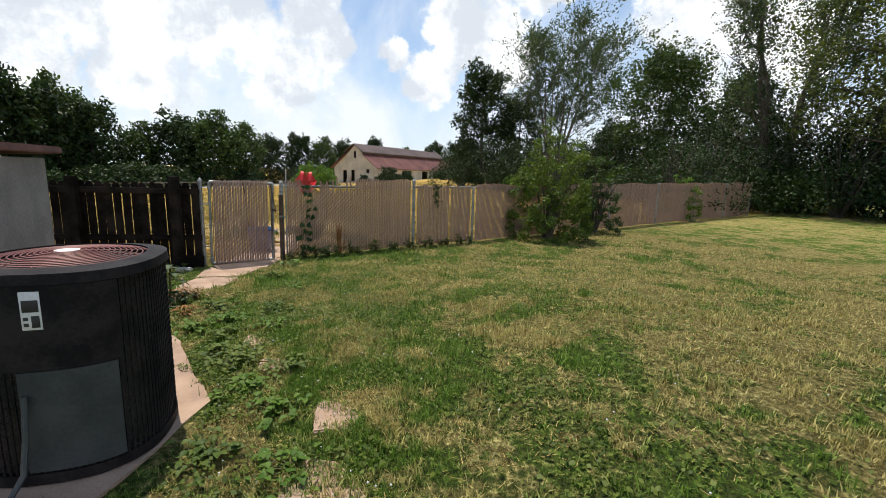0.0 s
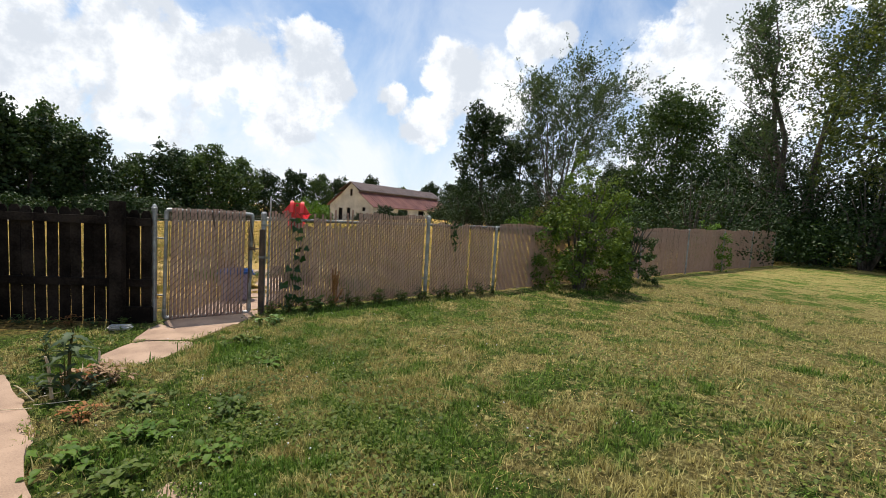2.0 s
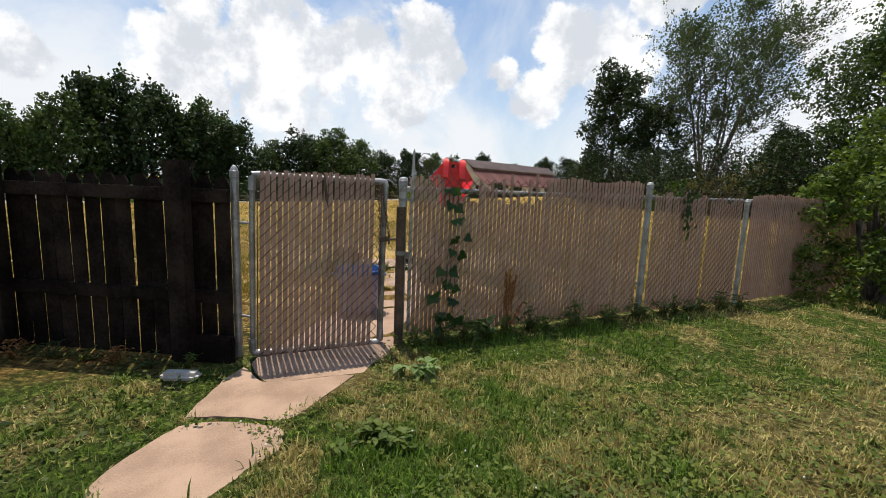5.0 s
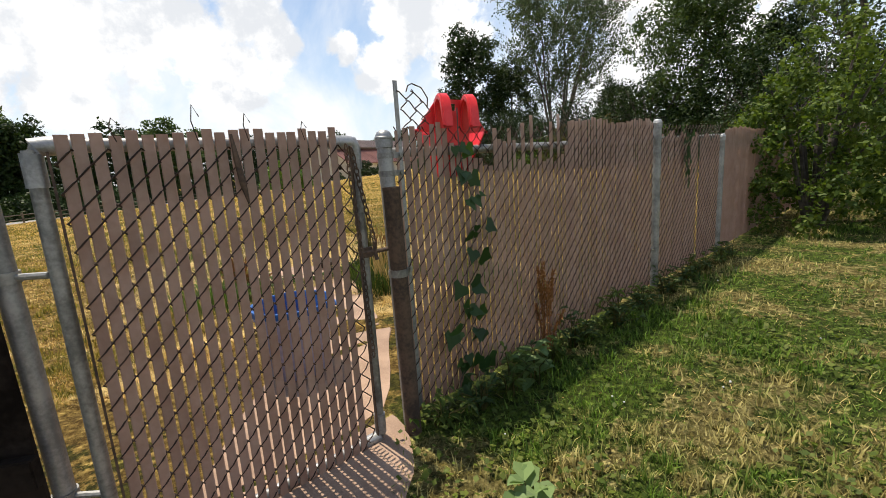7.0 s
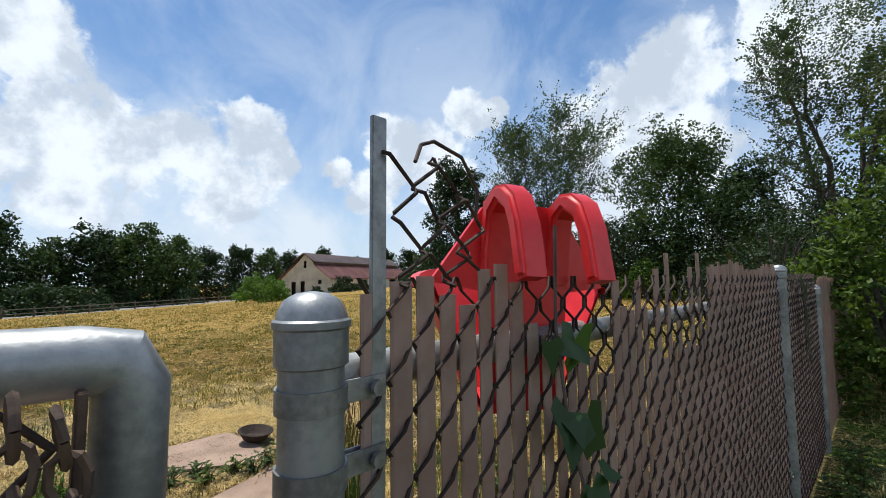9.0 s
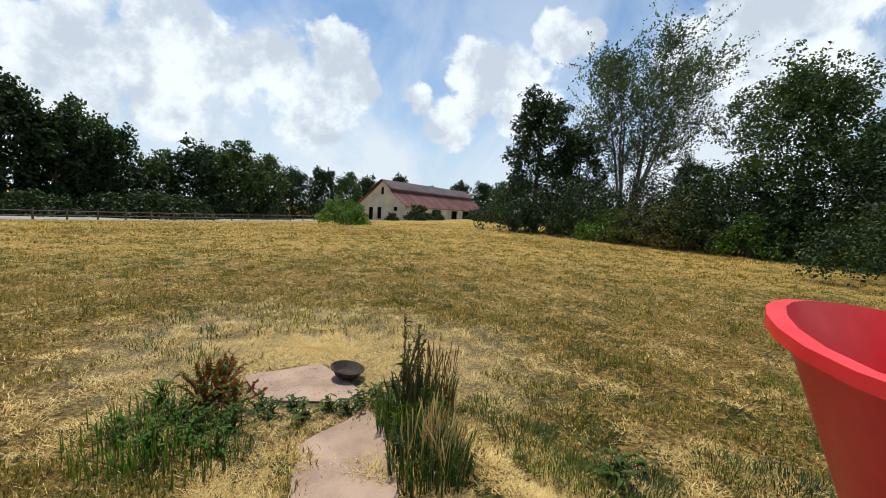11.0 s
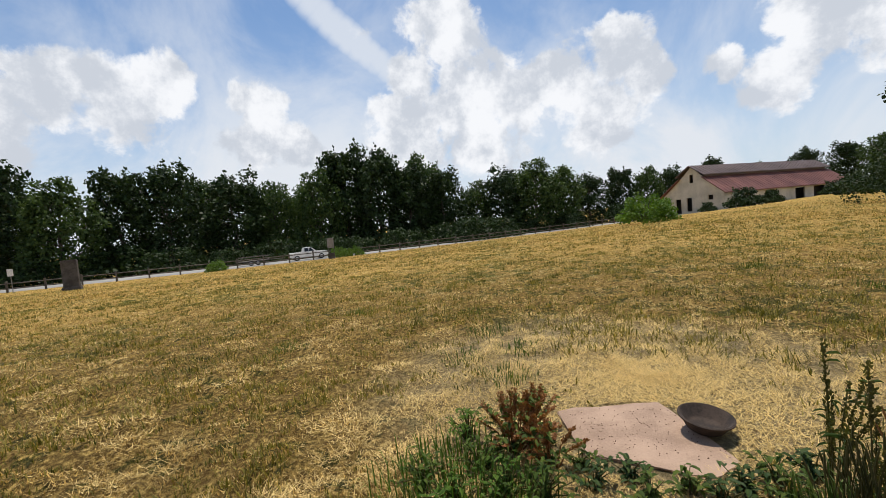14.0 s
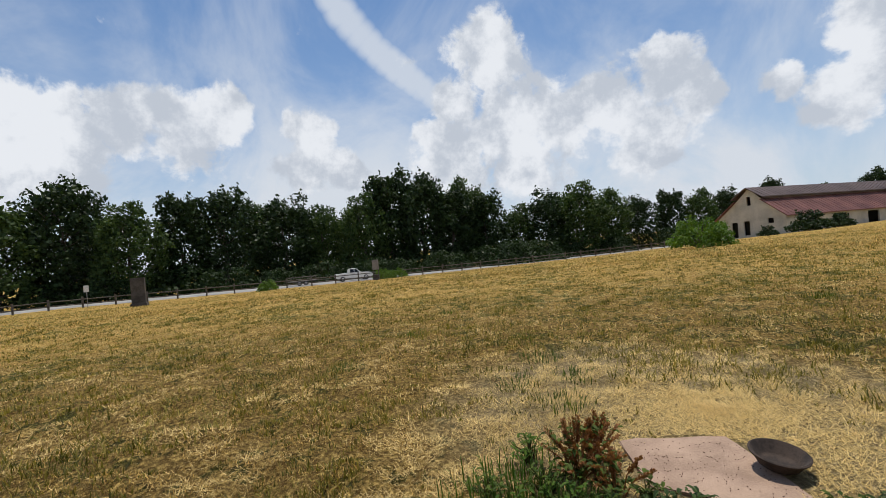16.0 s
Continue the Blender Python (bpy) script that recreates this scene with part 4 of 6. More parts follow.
# ---- trees and bushes ----
def lobes_of(rng, height, spread, low, count):
    """Leaf clumps over the rounded lobes of a crown, gathered towards the outside, with stray shoots."""
    t = (np.arange(count) + rng.random(count)) / count
    th = np.arange(count) * 2.4 + rng.uniform(-0.5, 0.5, count)
    prof = np.sin(np.pi * (0.30 + 0.54 * t))
    size = spread * rng.uniform(0.22, 0.40, count)
    rr = np.maximum(spread * prof * rng.uniform(0.8, 1.12, count) - size * 0.75, 0)
    z = np.minimum(height * (low + (1 - low) * t), (height - size * 0.9) * rng.uniform(0.80, 1.04, count))
    mid = np.stack([rr * np.cos(th), rr * np.sin(th), np.maximum(z, size * 0.7)], 1)
    cs, rs = [], []
    for c, r in zip(mid, size):
        d = rng.normal(size=(26, 3)) + np.array([0, 0, 0.25])
        d /= np.linalg.norm(d, axis=1, keepdims=True)
        reach = rng.uniform(0.45, 1.0, 26)
        cs.append(c + d * (r * reach)[:, None]), rs.append(r * rng.uniform(0.22, 0.42, 26))
        up = d[:4] + np.array([0, 0, 0.7])
        up /= np.linalg.norm(up, axis=1, keepdims=True)
        cs.append(c + up * (r * rng.uniform(1.0, 1.22, 4))[:, None]), rs.append(r * rng.uniform(0.10, 0.17, 4))
    n = count * 7
    u, th = rng.random(n), rng.uniform(0, 2 * np.pi, n)
    rr = spread * np.sin(np.pi * (0.30 + 0.54 * u)) * 0.78 * rng.random(n) ** 0.5
    cs.append(np.stack([rr * np.cos(th), rr * np.sin(th), height * (low + (0.86 - low) * u)], 1)), rs.append(spread * rng.uniform(0.10, 0.2, n))
    cs, rs = np.concatenate(cs), np.concatenate(rs)
    cs[:, 2] = np.maximum(cs[:, 2], 0.2)
    return cs, rs


def shell_leaves(rng, cs, rs, total, leaf):
    """Leaves round each clump, their faces turned mostly outward and up."""
    w = rs ** 1.6
    i = rng.choice(len(cs), total, p=w / w.sum())
    o = rng.normal(size=(total, 3))
    o /= np.linalg.norm(o, axis=1, keepdims=True)
    p = cs[i] + o * (rs[i] * rng.random(total) ** 0.4)[:, None] * np.array([1, 1, 0.85])
    face = o * 0.8 + rng.normal(size=(total, 3)) * 0.6 + np.array([0, 0, 0.45])
    d = np.cross(face, rng.normal(size=(total, 3)))
    return p, d, face, leaf * rng.uniform(0.55, 1.3, (total, 1))


def leaf_quads(p, d, face, size):
    d = d / np.linalg.norm(d, axis=1, keepdims=True)
    s = np.cross(d, face)
    s /= np.linalg.norm(s, axis=1, keepdims=True)
    v = np.stack([p, p + d * size * 0.5 + s * size * 0.34, p + d * size, p + d * size * 0.5 - s * size * 0.34], 1).reshape(-1, 3)
    return v, np.arange(len(v)).reshape(-1, 4)


def tree(name, m, label, height, spread, leaf_mat, seed, leaf=0.3, leaves=10000, lobes=26, trunk=0.35, bare=0.25, stems=1, low=0.12, limb_up=0.75, shell=1.0,
         twig=0.22, wind=0.0, category="tree", group=""):
    """Tapered stems with limbs and twigs; leaves on the crown's lobes (shell) and strung along the twigs (the rest)."""
    rng, pyr = np.random.default_rng(seed), random.Random(seed)
    root = empty(name, m, label, category, group)
    bm = bmesh.new()
    twigs = []
    for s in range(stems):
        a = 2 * math.pi * (s + pyr.random() * 0.6) / max(stems, 1)
        lean = (0.10 if stems == 1 else 0.55) * spread
        top = Vector((math.cos(a) * lean + wind * spread * 0.3, math.sin(a) * lean, height * pyr.uniform(0.72, 0.92)))
        foot = Vector((math.cos(a), math.sin(a), 0)) * (0 if stems == 1 else trunk * 0.8)
        line = [foot + Vector(((top.x - foot.x) * f ** 1.3, (top.y - foot.y) * f ** 1.3, top.z * f)) + Vector((pyr.uniform(-1, 1), pyr.uniform(-1, 1), 0)) * 0.035 * height * f * (1 - f) * 2 for f in (0, 0.12, 0.3, 0.5, 0.7, 0.86, 1)]
        line[0].z = -0.25
        k = trunk / math.sqrt(stems)
        tube(bm, line, [k * 1.25, k, k * 0.8, k * 0.58, k * 0.36, k * 0.2, k * 0.07], 7)
        limbs = max(7, int(16 / stems) + 3) if shell > 0.5 else 11
        for q in range(limbs):
            f = bare + (0.97 - bare) * (q + pyr.random()) / limbs
            i = min(int(f * 6), 5)
            start = line[i].lerp(line[i + 1], f * 6 - i)
            b2 = a + pyr.uniform(-1.3, 1.3) if stems > 1 else pyr.uniform(0, 2 * math.pi)
            bulge = math.sin(math.pi * min(1, (f - bare) / (1 - bare) * 0.8 + 0.18)) ** 0.7
            ln = spread * bulge * pyr.uniform(0.5, 0.9) * (0.8 if stems == 1 else 0.6)
            end = start + Vector((math.cos(b2) * ln + wind * ln * 0.5, math.sin(b2) * ln, ln * limb_up * pyr.uniform(0.4, 1.1)))
            mid = start.lerp(end, 0.5) + Vector((0, 0, -0.06 * ln))
            tube(bm, [start, mid, end], [k * 0.34 * (1.15 - f), k * 0.22 * (1.15 - f), k * 0.06], 5, False)
            for t in range(3 if shell == 1 else 7 if shell > 0.5 else 11):
                g = pyr.uniform(0.2, 1.0)
                root_ = start.lerp(mid, g * 2) if g < 0.5 else mid.lerp(end, g * 2 - 1)
                tip = root_ + Vector((pyr.gauss(0, 0.7) + wind, pyr.gauss(0, 0.7), pyr.gauss(limb_up, 0.45))) * (ln * twig + 0.3)
                tube(bm, [root_, tip], [k * 0.07, k * 0.02], 4, False)
                twigs.append((root_, tip))
    part("trunk", bm, M_BARK, root)
    n_shell = int(leaves * shell)
    cs, rs = lobes_of(rng, height, spread, low, lobes)
    p, d, face, size = shell_leaves(rng, cs, rs, n_shell, leaf)
    n = leaves - n_shell
    if n:
        i = rng.integers(0, len(twigs), n)
        t0, t1 = np.array([tuple(q[0]) for q in twigs])[i], np.array([tuple(q[1]) for q in twigs])[i]
        along_ = rng.random((n, 1)) ** 0.7
        p2 = t0 + (t1 - t0) * along_ * 1.15 + rng.normal(size=(n, 3)) * leaf * 0.55
        d2 = (t1 - t0) / np.linalg.norm(t1 - t0, axis=1, keepdims=True) + rng.normal(size=(n, 3)) * 0.55
        p, d = np.concatenate([p, p2]), np.concatenate([d, d2])
        face = np.concatenate([face, rng.normal(size=(n, 3)) + np.array([0, 0, 0.5])])
        size = np.concatenate([size, leaf * rng.uniform(0.6, 1.3, (n, 1))])
    v, f = leaf_quads(p, d, face, size)
    obj("crown", raw_mesh("crown", v, f, leaf_mat), root)
    return root


def bush(name, m, label, height, spread, leaf_mat, seed, leaf=0.1, clumps=120, per=30, category="bush", group="", wild=0.08):
    rng, pyr = np.random.default_rng(seed), random.Random(seed)
    root = empty(name, m, label, category, group)
    bm = bmesh.new()
    cs, rs = [], []
    for s in range(16):
        a, tilt = pyr.uniform(0, 2 * math.pi), pyr.uniform(0.05, 1.0)
        tip = Vector((math.cos(a) * spread * tilt, math.sin(a) * spread * tilt, height * (1.02 - 0.55 * tilt ** 2) * pyr.uniform(0.75, 1.05)))
        mid = tip * 0.5 + Vector((0, 0, height * 0.12))
        tube(bm, [(tip.x * 0.08, tip.y * 0.08, -0.1), mid, tip], [0.028 * height / 2, 0.016 * height / 2, 0.004], 5, False)
    part("branchwork", bm, M_BARK, root)["kind"] = "stuff"
    for s in range(clumps):
        a, f = pyr.uniform(0, 2 * math.pi), pyr.random() ** 0.5
        r = spread * f
        h = height * (1 - 0.75 * f ** 2.4) * pyr.random() ** 0.6 * pyr.uniform(0.85 - 0.5 * wild, 1.0 + wild)
        cs.append((r * math.cos(a), r * math.sin(a), max(0.12, h))), rs.append(spread * pyr.uniform(0.10 - 0.1 * wild, 0.24 - 0.2 * wild))
    v, f = leaf_quads(*shell_leaves(rng, np.array(cs), np.array(rs), clumps * per, leaf))
    v[:, 2] = np.maximum(v[:, 2], 0.01)
    obj("foliage", raw_mesh("foliage", v, f, leaf_mat), root)["kind"] = "stuff"
    return root


def place(right, dist, x0=-0.5, y0=0.6):
    """A place by bearing to the right of +y and distance from just outside the gate."""
    a = radians(right)
    x, y = x0 + math.sin(a) * dist, y0 + math.cos(a) * dist
    return x, y, zf(x, y)


def stand(right, dist, scale=1.0, turn=0.0):
    x, y, z = place(right, dist)
    return pose(x, y, z, 0, 0, turn) @ Matrix.Diagonal((scale, scale, scale, 1))


# far tree line beyond the road: three kinds, copied at many sizes
ROW = "trees of the far tree line"
kinds = [
    tree("tree", stand(-48, 92), "tall dark broadleaf tree in the far tree line", 19.0, 5.9, M_LEAF_DARK, 101, leaf=0.62, leaves=10000, lobes=34, trunk=0.5, bare=0.10, group=ROW, low=0.06),
    tree("tree", stand(-32, 98), "rounded green tree in the far tree line", 16.0, 6.4, M_LEAF_MID, 102, leaf=0.58, leaves=10000, lobes=32, trunk=0.45, bare=0.10, group=ROW, low=0.06),
    tree("tree", stand(-69, 88), "dense dark tree in the far tree line", 17.0, 6.8, M_LEAF_FAR, 103, leaf=0.62, leaves=10000, lobes=34, trunk=0.5, bare=0.08, group=ROW, low=0.05),
]


def again(src, right, dist, scale, turn, squash=1.0):
    x, y, z = place(right, dist)
    c = copy_thing(src, pose(x, y, z, 0, 0, turn))
    c.scale = (scale, scale, scale * squash)
    return c


rng = random.Random(77)
for right, dist, k, s in ((-95, 82, 1, 0.84), (-90, 84, 2, 0.80), (-85, 80, 1, 0.74), (-80, 84, 0, 0.74), (-75.5, 86, 2, 0.84), (-64.5, 88, 1, 0.70), (-59.5, 86, 1, 0.74),
                          (-56, 90, 0, 0.90), (-52, 92, 2, 0.96), (-43.5, 92, 0, 0.78), (-39.5, 100, 1, 0.64), (-35.5, 100, 2, 0.84), (-29, 104, 1, 0.86), (-25.5, 112, 2, 0.62),
                          (-22, 118, 0, 0.60), (-19, 125, 1, 0.62), (-16.5, 140, 2, 0.62), (-12.5, 150, 0, 0.62), (-8.5, 160, 1, 0.60), (-4.5, 170, 2, 0.62), (-1.5, 130, 0, 0.55), (-100, 84, 0, 0.74),
                          (-106, 84, 2, 0.75), (-66, 100, 0, 0.7), (-61.5, 104, 2, 0.62), (-46, 106, 1, 1.0), (-88, 98, 0, 0.7), (-72, 98, 1, 0.8), (1.0, 110, 1, 0.5)):
    again(kinds[k], right, dist, s * 1.12, rng.uniform(0, 360), rng.uniform(0.92, 1.26))
# undergrowth in front of the line
scrub = bush("scrub", stand(-40, 84), "dark scrub at the foot of the tree line", 5.0, 6.0, M_LEAF_DARK, 104, leaf=0.5, clumps=170, per=22, category="scrub", group="scrub under the tree line")
for i in range(17):
    right = -103 + i * 5.4 + rng.uniform(-1, 1)
    again(scrub, right, (80 if right < -45 else 80 + (right + 45) * 1.2) + rng.uniform(-2, 3), rng.uniform(0.7, 1.1), rng.uniform(0, 360))
bright = bush("roadside_bush", stand(-19.2, 40), "bright green bush at the field edge", 2.5, 2.3, M_LEAF_BRIGHT, 105, leaf=0.22, clumps=150, per=26)
again(bright, -57.5, 55, 0.55, 40), again(bright, -55.5, 56, 0.5, 160), again(bright, -71.5, 54, 0.5, 250)
barnbush = bush("bush", stand(-9.6, 72), "dark round bush against the barn wall", 2.6, 2.2, M_LEAF_DARK, 106, leaf=0.3, clumps=110, per=26, group="bushes by the barn")
again(barnbush, -7.4, 76, 0.7, 70), again(barnbush, -13, 70, 0.5, 10), again(barnbush, -2.4, 90, 0.8, 10), again(barnbush, -1.0, 74, 1.0, 100), again(barnbush, 1.5, 66, 1.1, 190)

# the wood on the near side of the field
wood_dark = tree("tree", stand(5.8, 41), "dense dark tree at the edge of the wood", 13.2, 3.9, M_LEAF_DARK, 111, leaf=0.25, leaves=21000, lobes=26, trunk=0.3, bare=0.06, low=0.04)
tree("tree", stand(16.6, 38.5), "airy grey-green tree with several upright stems", 16.4, 6.2, M_LEAF_GREY, 112, leaf=0.17, leaves=34000, lobes=10, trunk=0.36, bare=0.36, stems=7, low=0.5, limb_up=0.9, shell=0.12, twig=0.55, wind=0.3)
tree("tree", stand(33.0, 30), "full green tree in the hedge", 10.8, 4.3, M_LEAF_MID, 113, leaf=0.18, leaves=36000, lobes=34, trunk=0.22, bare=0.08, low=0.03, shell=0.9)
tree("tree", stand(48.2, 25), "large old grey-green tree with long upright limbs", 15.0, 3.9, M_LEAF_GREY, 114, leaf=0.125, leaves=25000, lobes=12, trunk=0.4, bare=0.25, stems=4, low=0.35, shell=0.35, twig=0.4, limb_up=0.9)
tree("tree", stand(58, 34), "large spreading tree with drooping olive crown", 13.0, 6.5, M_LEAF_OLDOAK, 115, leaf=0.19, leaves=24000, lobes=30, trunk=0.45, bare=0.2, low=0.2, shell=0.75, twig=0.4, limb_up=0.2)
again(wood_dark, 10.5, 44, 0.82, 120), again(wood_dark, 60, 32, 0.9, 220), again(wood_dark, 23, 46, 0.6, 20), again(wood_dark, 39.5, 37, 0.74, 80)
hedge = bush("hedge_bush", stand(28, 29), "tangled dark hedge bush at the field edge", 5.6, 3.6, M_LEAF_DARK, 116, leaf=0.16, clumps=190, per=42, group="hedge bushes")
for right, dist, s in ((3, 38, 0.9), (8, 36, 0.95), (12.5, 34, 0.9), (17, 32.5, 0.95), (21, 31.5, 0.9), (24.5, 30, 0.95), (36, 28, 0.95), (40, 27.5, 0.95), (44, 27.5, 1.0), (48.5, 28, 1.0), (53, 29, 1.05), (58, 28, 1.1), (64, 28, 1.1), (70, 28, 1.1), (76, 28, 1.1)):
    again(hedge, right, dist, s, rng.uniform(0, 360))
olive = bush("hedge_bush", stand(23.5, 28.5), "olive dry-leaved hedge bush", 3.6, 2.4, M_LEAF_OLIVE, 117, leaf=0.16, clumps=150, per=22, group="hedge bushes")
again(olive, 19, 29.5, 0.9, 90), again(olive, 39, 26.5, 0.9, 200), again(olive, 46, 26, 0.8, 300)
fresh = bush("hedge_bush", stand(14.5, 31), "fresh green shrub in the hedge", 2.6, 1.9, M_LEAF_BRIGHT, 118, leaf=0.15, clumps=110, per=24, group="hedge bushes")
again(fresh, 41.5, 25.0, 0.9, 50), again(fresh, 30, 27, 1.0, 150), again(fresh, 51, 25, 0.9, 250)
bm = bmesh.new()      # dead branches standing out of the hedge
for i in range(60):
    p = Vector((rng.uniform(-3.5, 3.5), rng.uniform(-1.2, 1.2), rng.uniform(0.5, 3.0)))
    d = Vector((rng.uniform(-1, 1), rng.uniform(-0.6, 0.6), rng.uniform(0.7, 1.5))).normalized() * rng.uniform(1.5, 3.4)
    q = p + d * 0.5 + Vector((rng.uniform(-0.3, 0.3), 0, 0.1))
    tube(bm, [p, q, p + d], [0.03, 0.018, 0.005], 4, False)
    for k in range(3):
        e = q + Vector((rng.uniform(-1, 1), rng.uniform(-0.5, 0.5), rng.uniform(0.2, 1))) * 0.9
        tube(bm, [q.lerp(p + d, k * 0.3), e], [0.012, 0.003], 4, False)
tagged(part("dead_branches", bm, M_TWIG, at=stand(24, 31)), "bare dead branches standing out of the hedge", "branches")

# near bush that has grown through the fence
bush("bush", Matrix.Translation((4.80, 3.66, 0)), "dense green bush grown through the slatted fence", 2.55, 0.98, M_LEAF_BUSH, 121, leaf=0.06, clumps=270, per=62, wild=0.25)
bush("bush", Matrix.Translation((6.3, 5.35, 0)), "tall green bush leaning over the fence", 1.9, 0.7, M_LEAF_MID, 122, leaf=0.06, clumps=120, per=56, wild=0.3)
bush("bush", Matrix.Translation((10.6, 10.1, 0)), "leafy shrub on the fence", 1.7, 0.75, M_LEAF_BRIGHT, 123, leaf=0.08, clumps=90, per=24)
lawn_hedge = bush("hedge_bush", Matrix.Translation((19.5, 14.5, zf(19.5, 14.5))), "dark hedge at the end of the lawn", 4.5, 3.2, M_LEAF_DARK, 124, leaf=0.13, clumps=190, per=42, group="hedge at the end of the lawn")
for x, y, s in ((22.5, 13.0, 1.0), (25, 10.5, 1.0), (27, 7.0, 1.05), (28, 3, 1.05), (28, -2, 1.1), (16.8, 16.6, 0.9), (14, 15.2, 0.85), (11.5, 13.2, 0.8)):
    c = copy_thing(lawn_hedge, pose(x, y, zf(x, y), 0, 0, rng.uniform(0, 360)))
    c.scale = (s, s, s)
tree("tree", Matrix.Translation((20.8, 13.0, zf(20.8, 13.0))), "large spreading tree with olive crown over the lawn's end", 13.5, 5.4, M_LEAF_OLDOAK, 126, leaf=0.15, leaves=20000, lobes=22, trunk=0.30, bare=0.3, low=0.30, shell=0.8, twig=0.4, limb_up=0.2)


# ---- barn ----
BARN = Matrix.Translation((-20.3, 77.6, zf(-17, 84) - 0.2)) @ Matrix.Rotation(radians(90 - 23), 4, "Z")   # x along the ridge, y to its left
barn = empty("barn", BARN, "cream boarded barn with a raised ridge and rusted lean-to roofs", "barn")
BL, BW, BC, EAVE, TOPW, RIDGE = 32.0, 5.1, 2.0, 2.95, 5.9, 7.2


def wall_with_holes(name, pts, holes, thick, m, mat, parent):
    """An upright wall in its own x, z plane, with rectangular openings cut through."""
    xs = sorted({p[0] for p in pts} | {h[0] for h in holes} | {h[2] for h in holes})
    bm = bmesh.new()

    def top(x):
        for (x0, z0), (x1, z1) in zip(pts, pts[1:]):
            if x0 <= x <= x1:
                return z0 + (z1 - z0) * (x - x0) / (x1 - x0) if x1 > x0 else max(z0, z1)
        return pts[-1][1]
    for a, c in zip(xs, xs[1:]):
        cuts = sorted([(h[1], h[3]) for h in holes if h[0] <= a + 1e-6 and h[2] >= c - 1e-6])
        z = -0.4
        spans = []
        for lo, hi in cuts:
            spans.append((z, z, lo, lo))
            z = hi
        spans.append((z, z, top(a + 1e-5), top(c - 1e-5)))
        for za, zc, ta, tc in spans:
            v = [bm.verts.new(p) for p in ((a, 0, za), (c, 0, zc), (c, 0, tc), (a, 0, ta), (a, thick, za), (c, thick, zc), (c, thick, tc), (a, thick, ta))]
            for q in ((0, 1, 2, 3), (7, 6, 5, 4), (0, 4, 5, 1), (3, 2, 6, 7), (0, 3, 7, 4), (1, 5, 6, 2)):
                bm.faces.new([v[k] for k in q])
    bmesh.ops.remove_doubles(bm, verts=bm.verts, dist=0.001)
    return part(name, bm, mat, parent, at=m)


gable = [(-BW, EAVE), (-BC - 0.02, 5.35), (0, RIDGE), (BC + 0.02, 5.35), (BW, EAVE)]
turn = Matrix.Rotation(radians(-90), 4, "Z")
front = wall_with_holes("gable_wall", gable, [(-3.0, 0.0, -2.0, 2.3), (-1.0, 0.3, -0.1, 2.4), (2.6, 1.9, 3.4, 2.6), (-0.35, 4.7, 0.25, 6.0)], 0.2, turn, M_BARNWALL, barn)
wall_with_holes("gable_wall", gable, [], 0.2, Matrix.Translation((BL - 0.2, 0, 0)) @ turn, M_BARNWALL, barn)
for s in (-1, 1):
    wall_with_holes("side_wall", [(0.2, EAVE - 0.15), (BL - 0.2, EAVE - 0.15)], [(9.5, -0.4, 12.5, 2.5), (17, -0.4, 19.6, 2.5), (22.0, -0.4, 25.5, 2.6)] if s < 0 else [], 0.2,
                    Matrix.Translation((0, s * (BW - 0.1) - 0.1, 0)), M_BARNWALL, barn)
    wall_with_holes("clerestory_wall", [(0.2, TOPW), (BL - 0.2, TOPW)], [], 0.15, Matrix.Translation((0, s * (BC - 0.05) - 0.075, 0)), M_BARNTOP, barn)
bm = bmesh.new()
box(bm, BL / 2, 0, 1.2, BL - 1.5, BW * 2 - 2.2, 2.8)
part("dark_interior", bm, M_DARK, barn)


def roof_plane(x0, x1, y0, z0, y1, z1, thick=0.12, ribs=40):
    """A sheet roof with standing seams, folded from one sheet."""
    xs, hs = [x0], [0.0]
    for k in range(1, ribs):
        x = x0 + (x1 - x0) * k / ribs
        xs += [x - 0.03, x - 0.03, x + 0.03, x + 0.03]
        hs += [0.0, 0.045, 0.045, 0.0]
    xs, hs = xs + [x1], hs + [0.0]
    bm = bmesh.new()
    rows = [[bm.verts.new((x, y, z + dz + h * (dz > 0))) for x, h in zip(xs, hs)] for y, z, dz in ((y0, z0, 0), (y0, z0, thick), (y1, z1, thick), (y1, z1, 0))]
    for a, c in zip(rows, rows[1:] + rows[:1]):
        for k in range(len(xs) - 1):
            bm.faces.new((a[k], a[k + 1], c[k + 1], c[k]))
    bm.faces.new([r[0] for r in rows]), bm.faces.new([r[-1] for r in rows][::-1])
    bmesh.ops.recalc_face_normals(bm, faces=bm.faces)
    return bm


for s in (-1, 1):
    part("lean_to_roof", roof_plane(-0.5, BL + 0.5, s * (BW + 0.5), EAVE - 0.25, s * (BC - 0.02), 5.38), M_BARNROOF, barn, "rusted red sheet roof")
    part("upper_roof", roof_plane(-0.6, BL + 0.6, s * (BC + 0.45), TOPW - 0.2, 0, RIDGE + 0.05), M_BARNTOP, barn)

# ---- road, rail fence along it, sign, concrete upright, pickup ----
R0, RD = Vector((-58.8, 30.0, 0)), Vector((0.34, 0.94, 0)).normalized()
RN = Vector((RD.y, -RD.x, 0))


def road_at(s, off=0.0):
    p = R0 + RD * s + RN * off
    return p.x, p.y, zf(p.x, p.y)


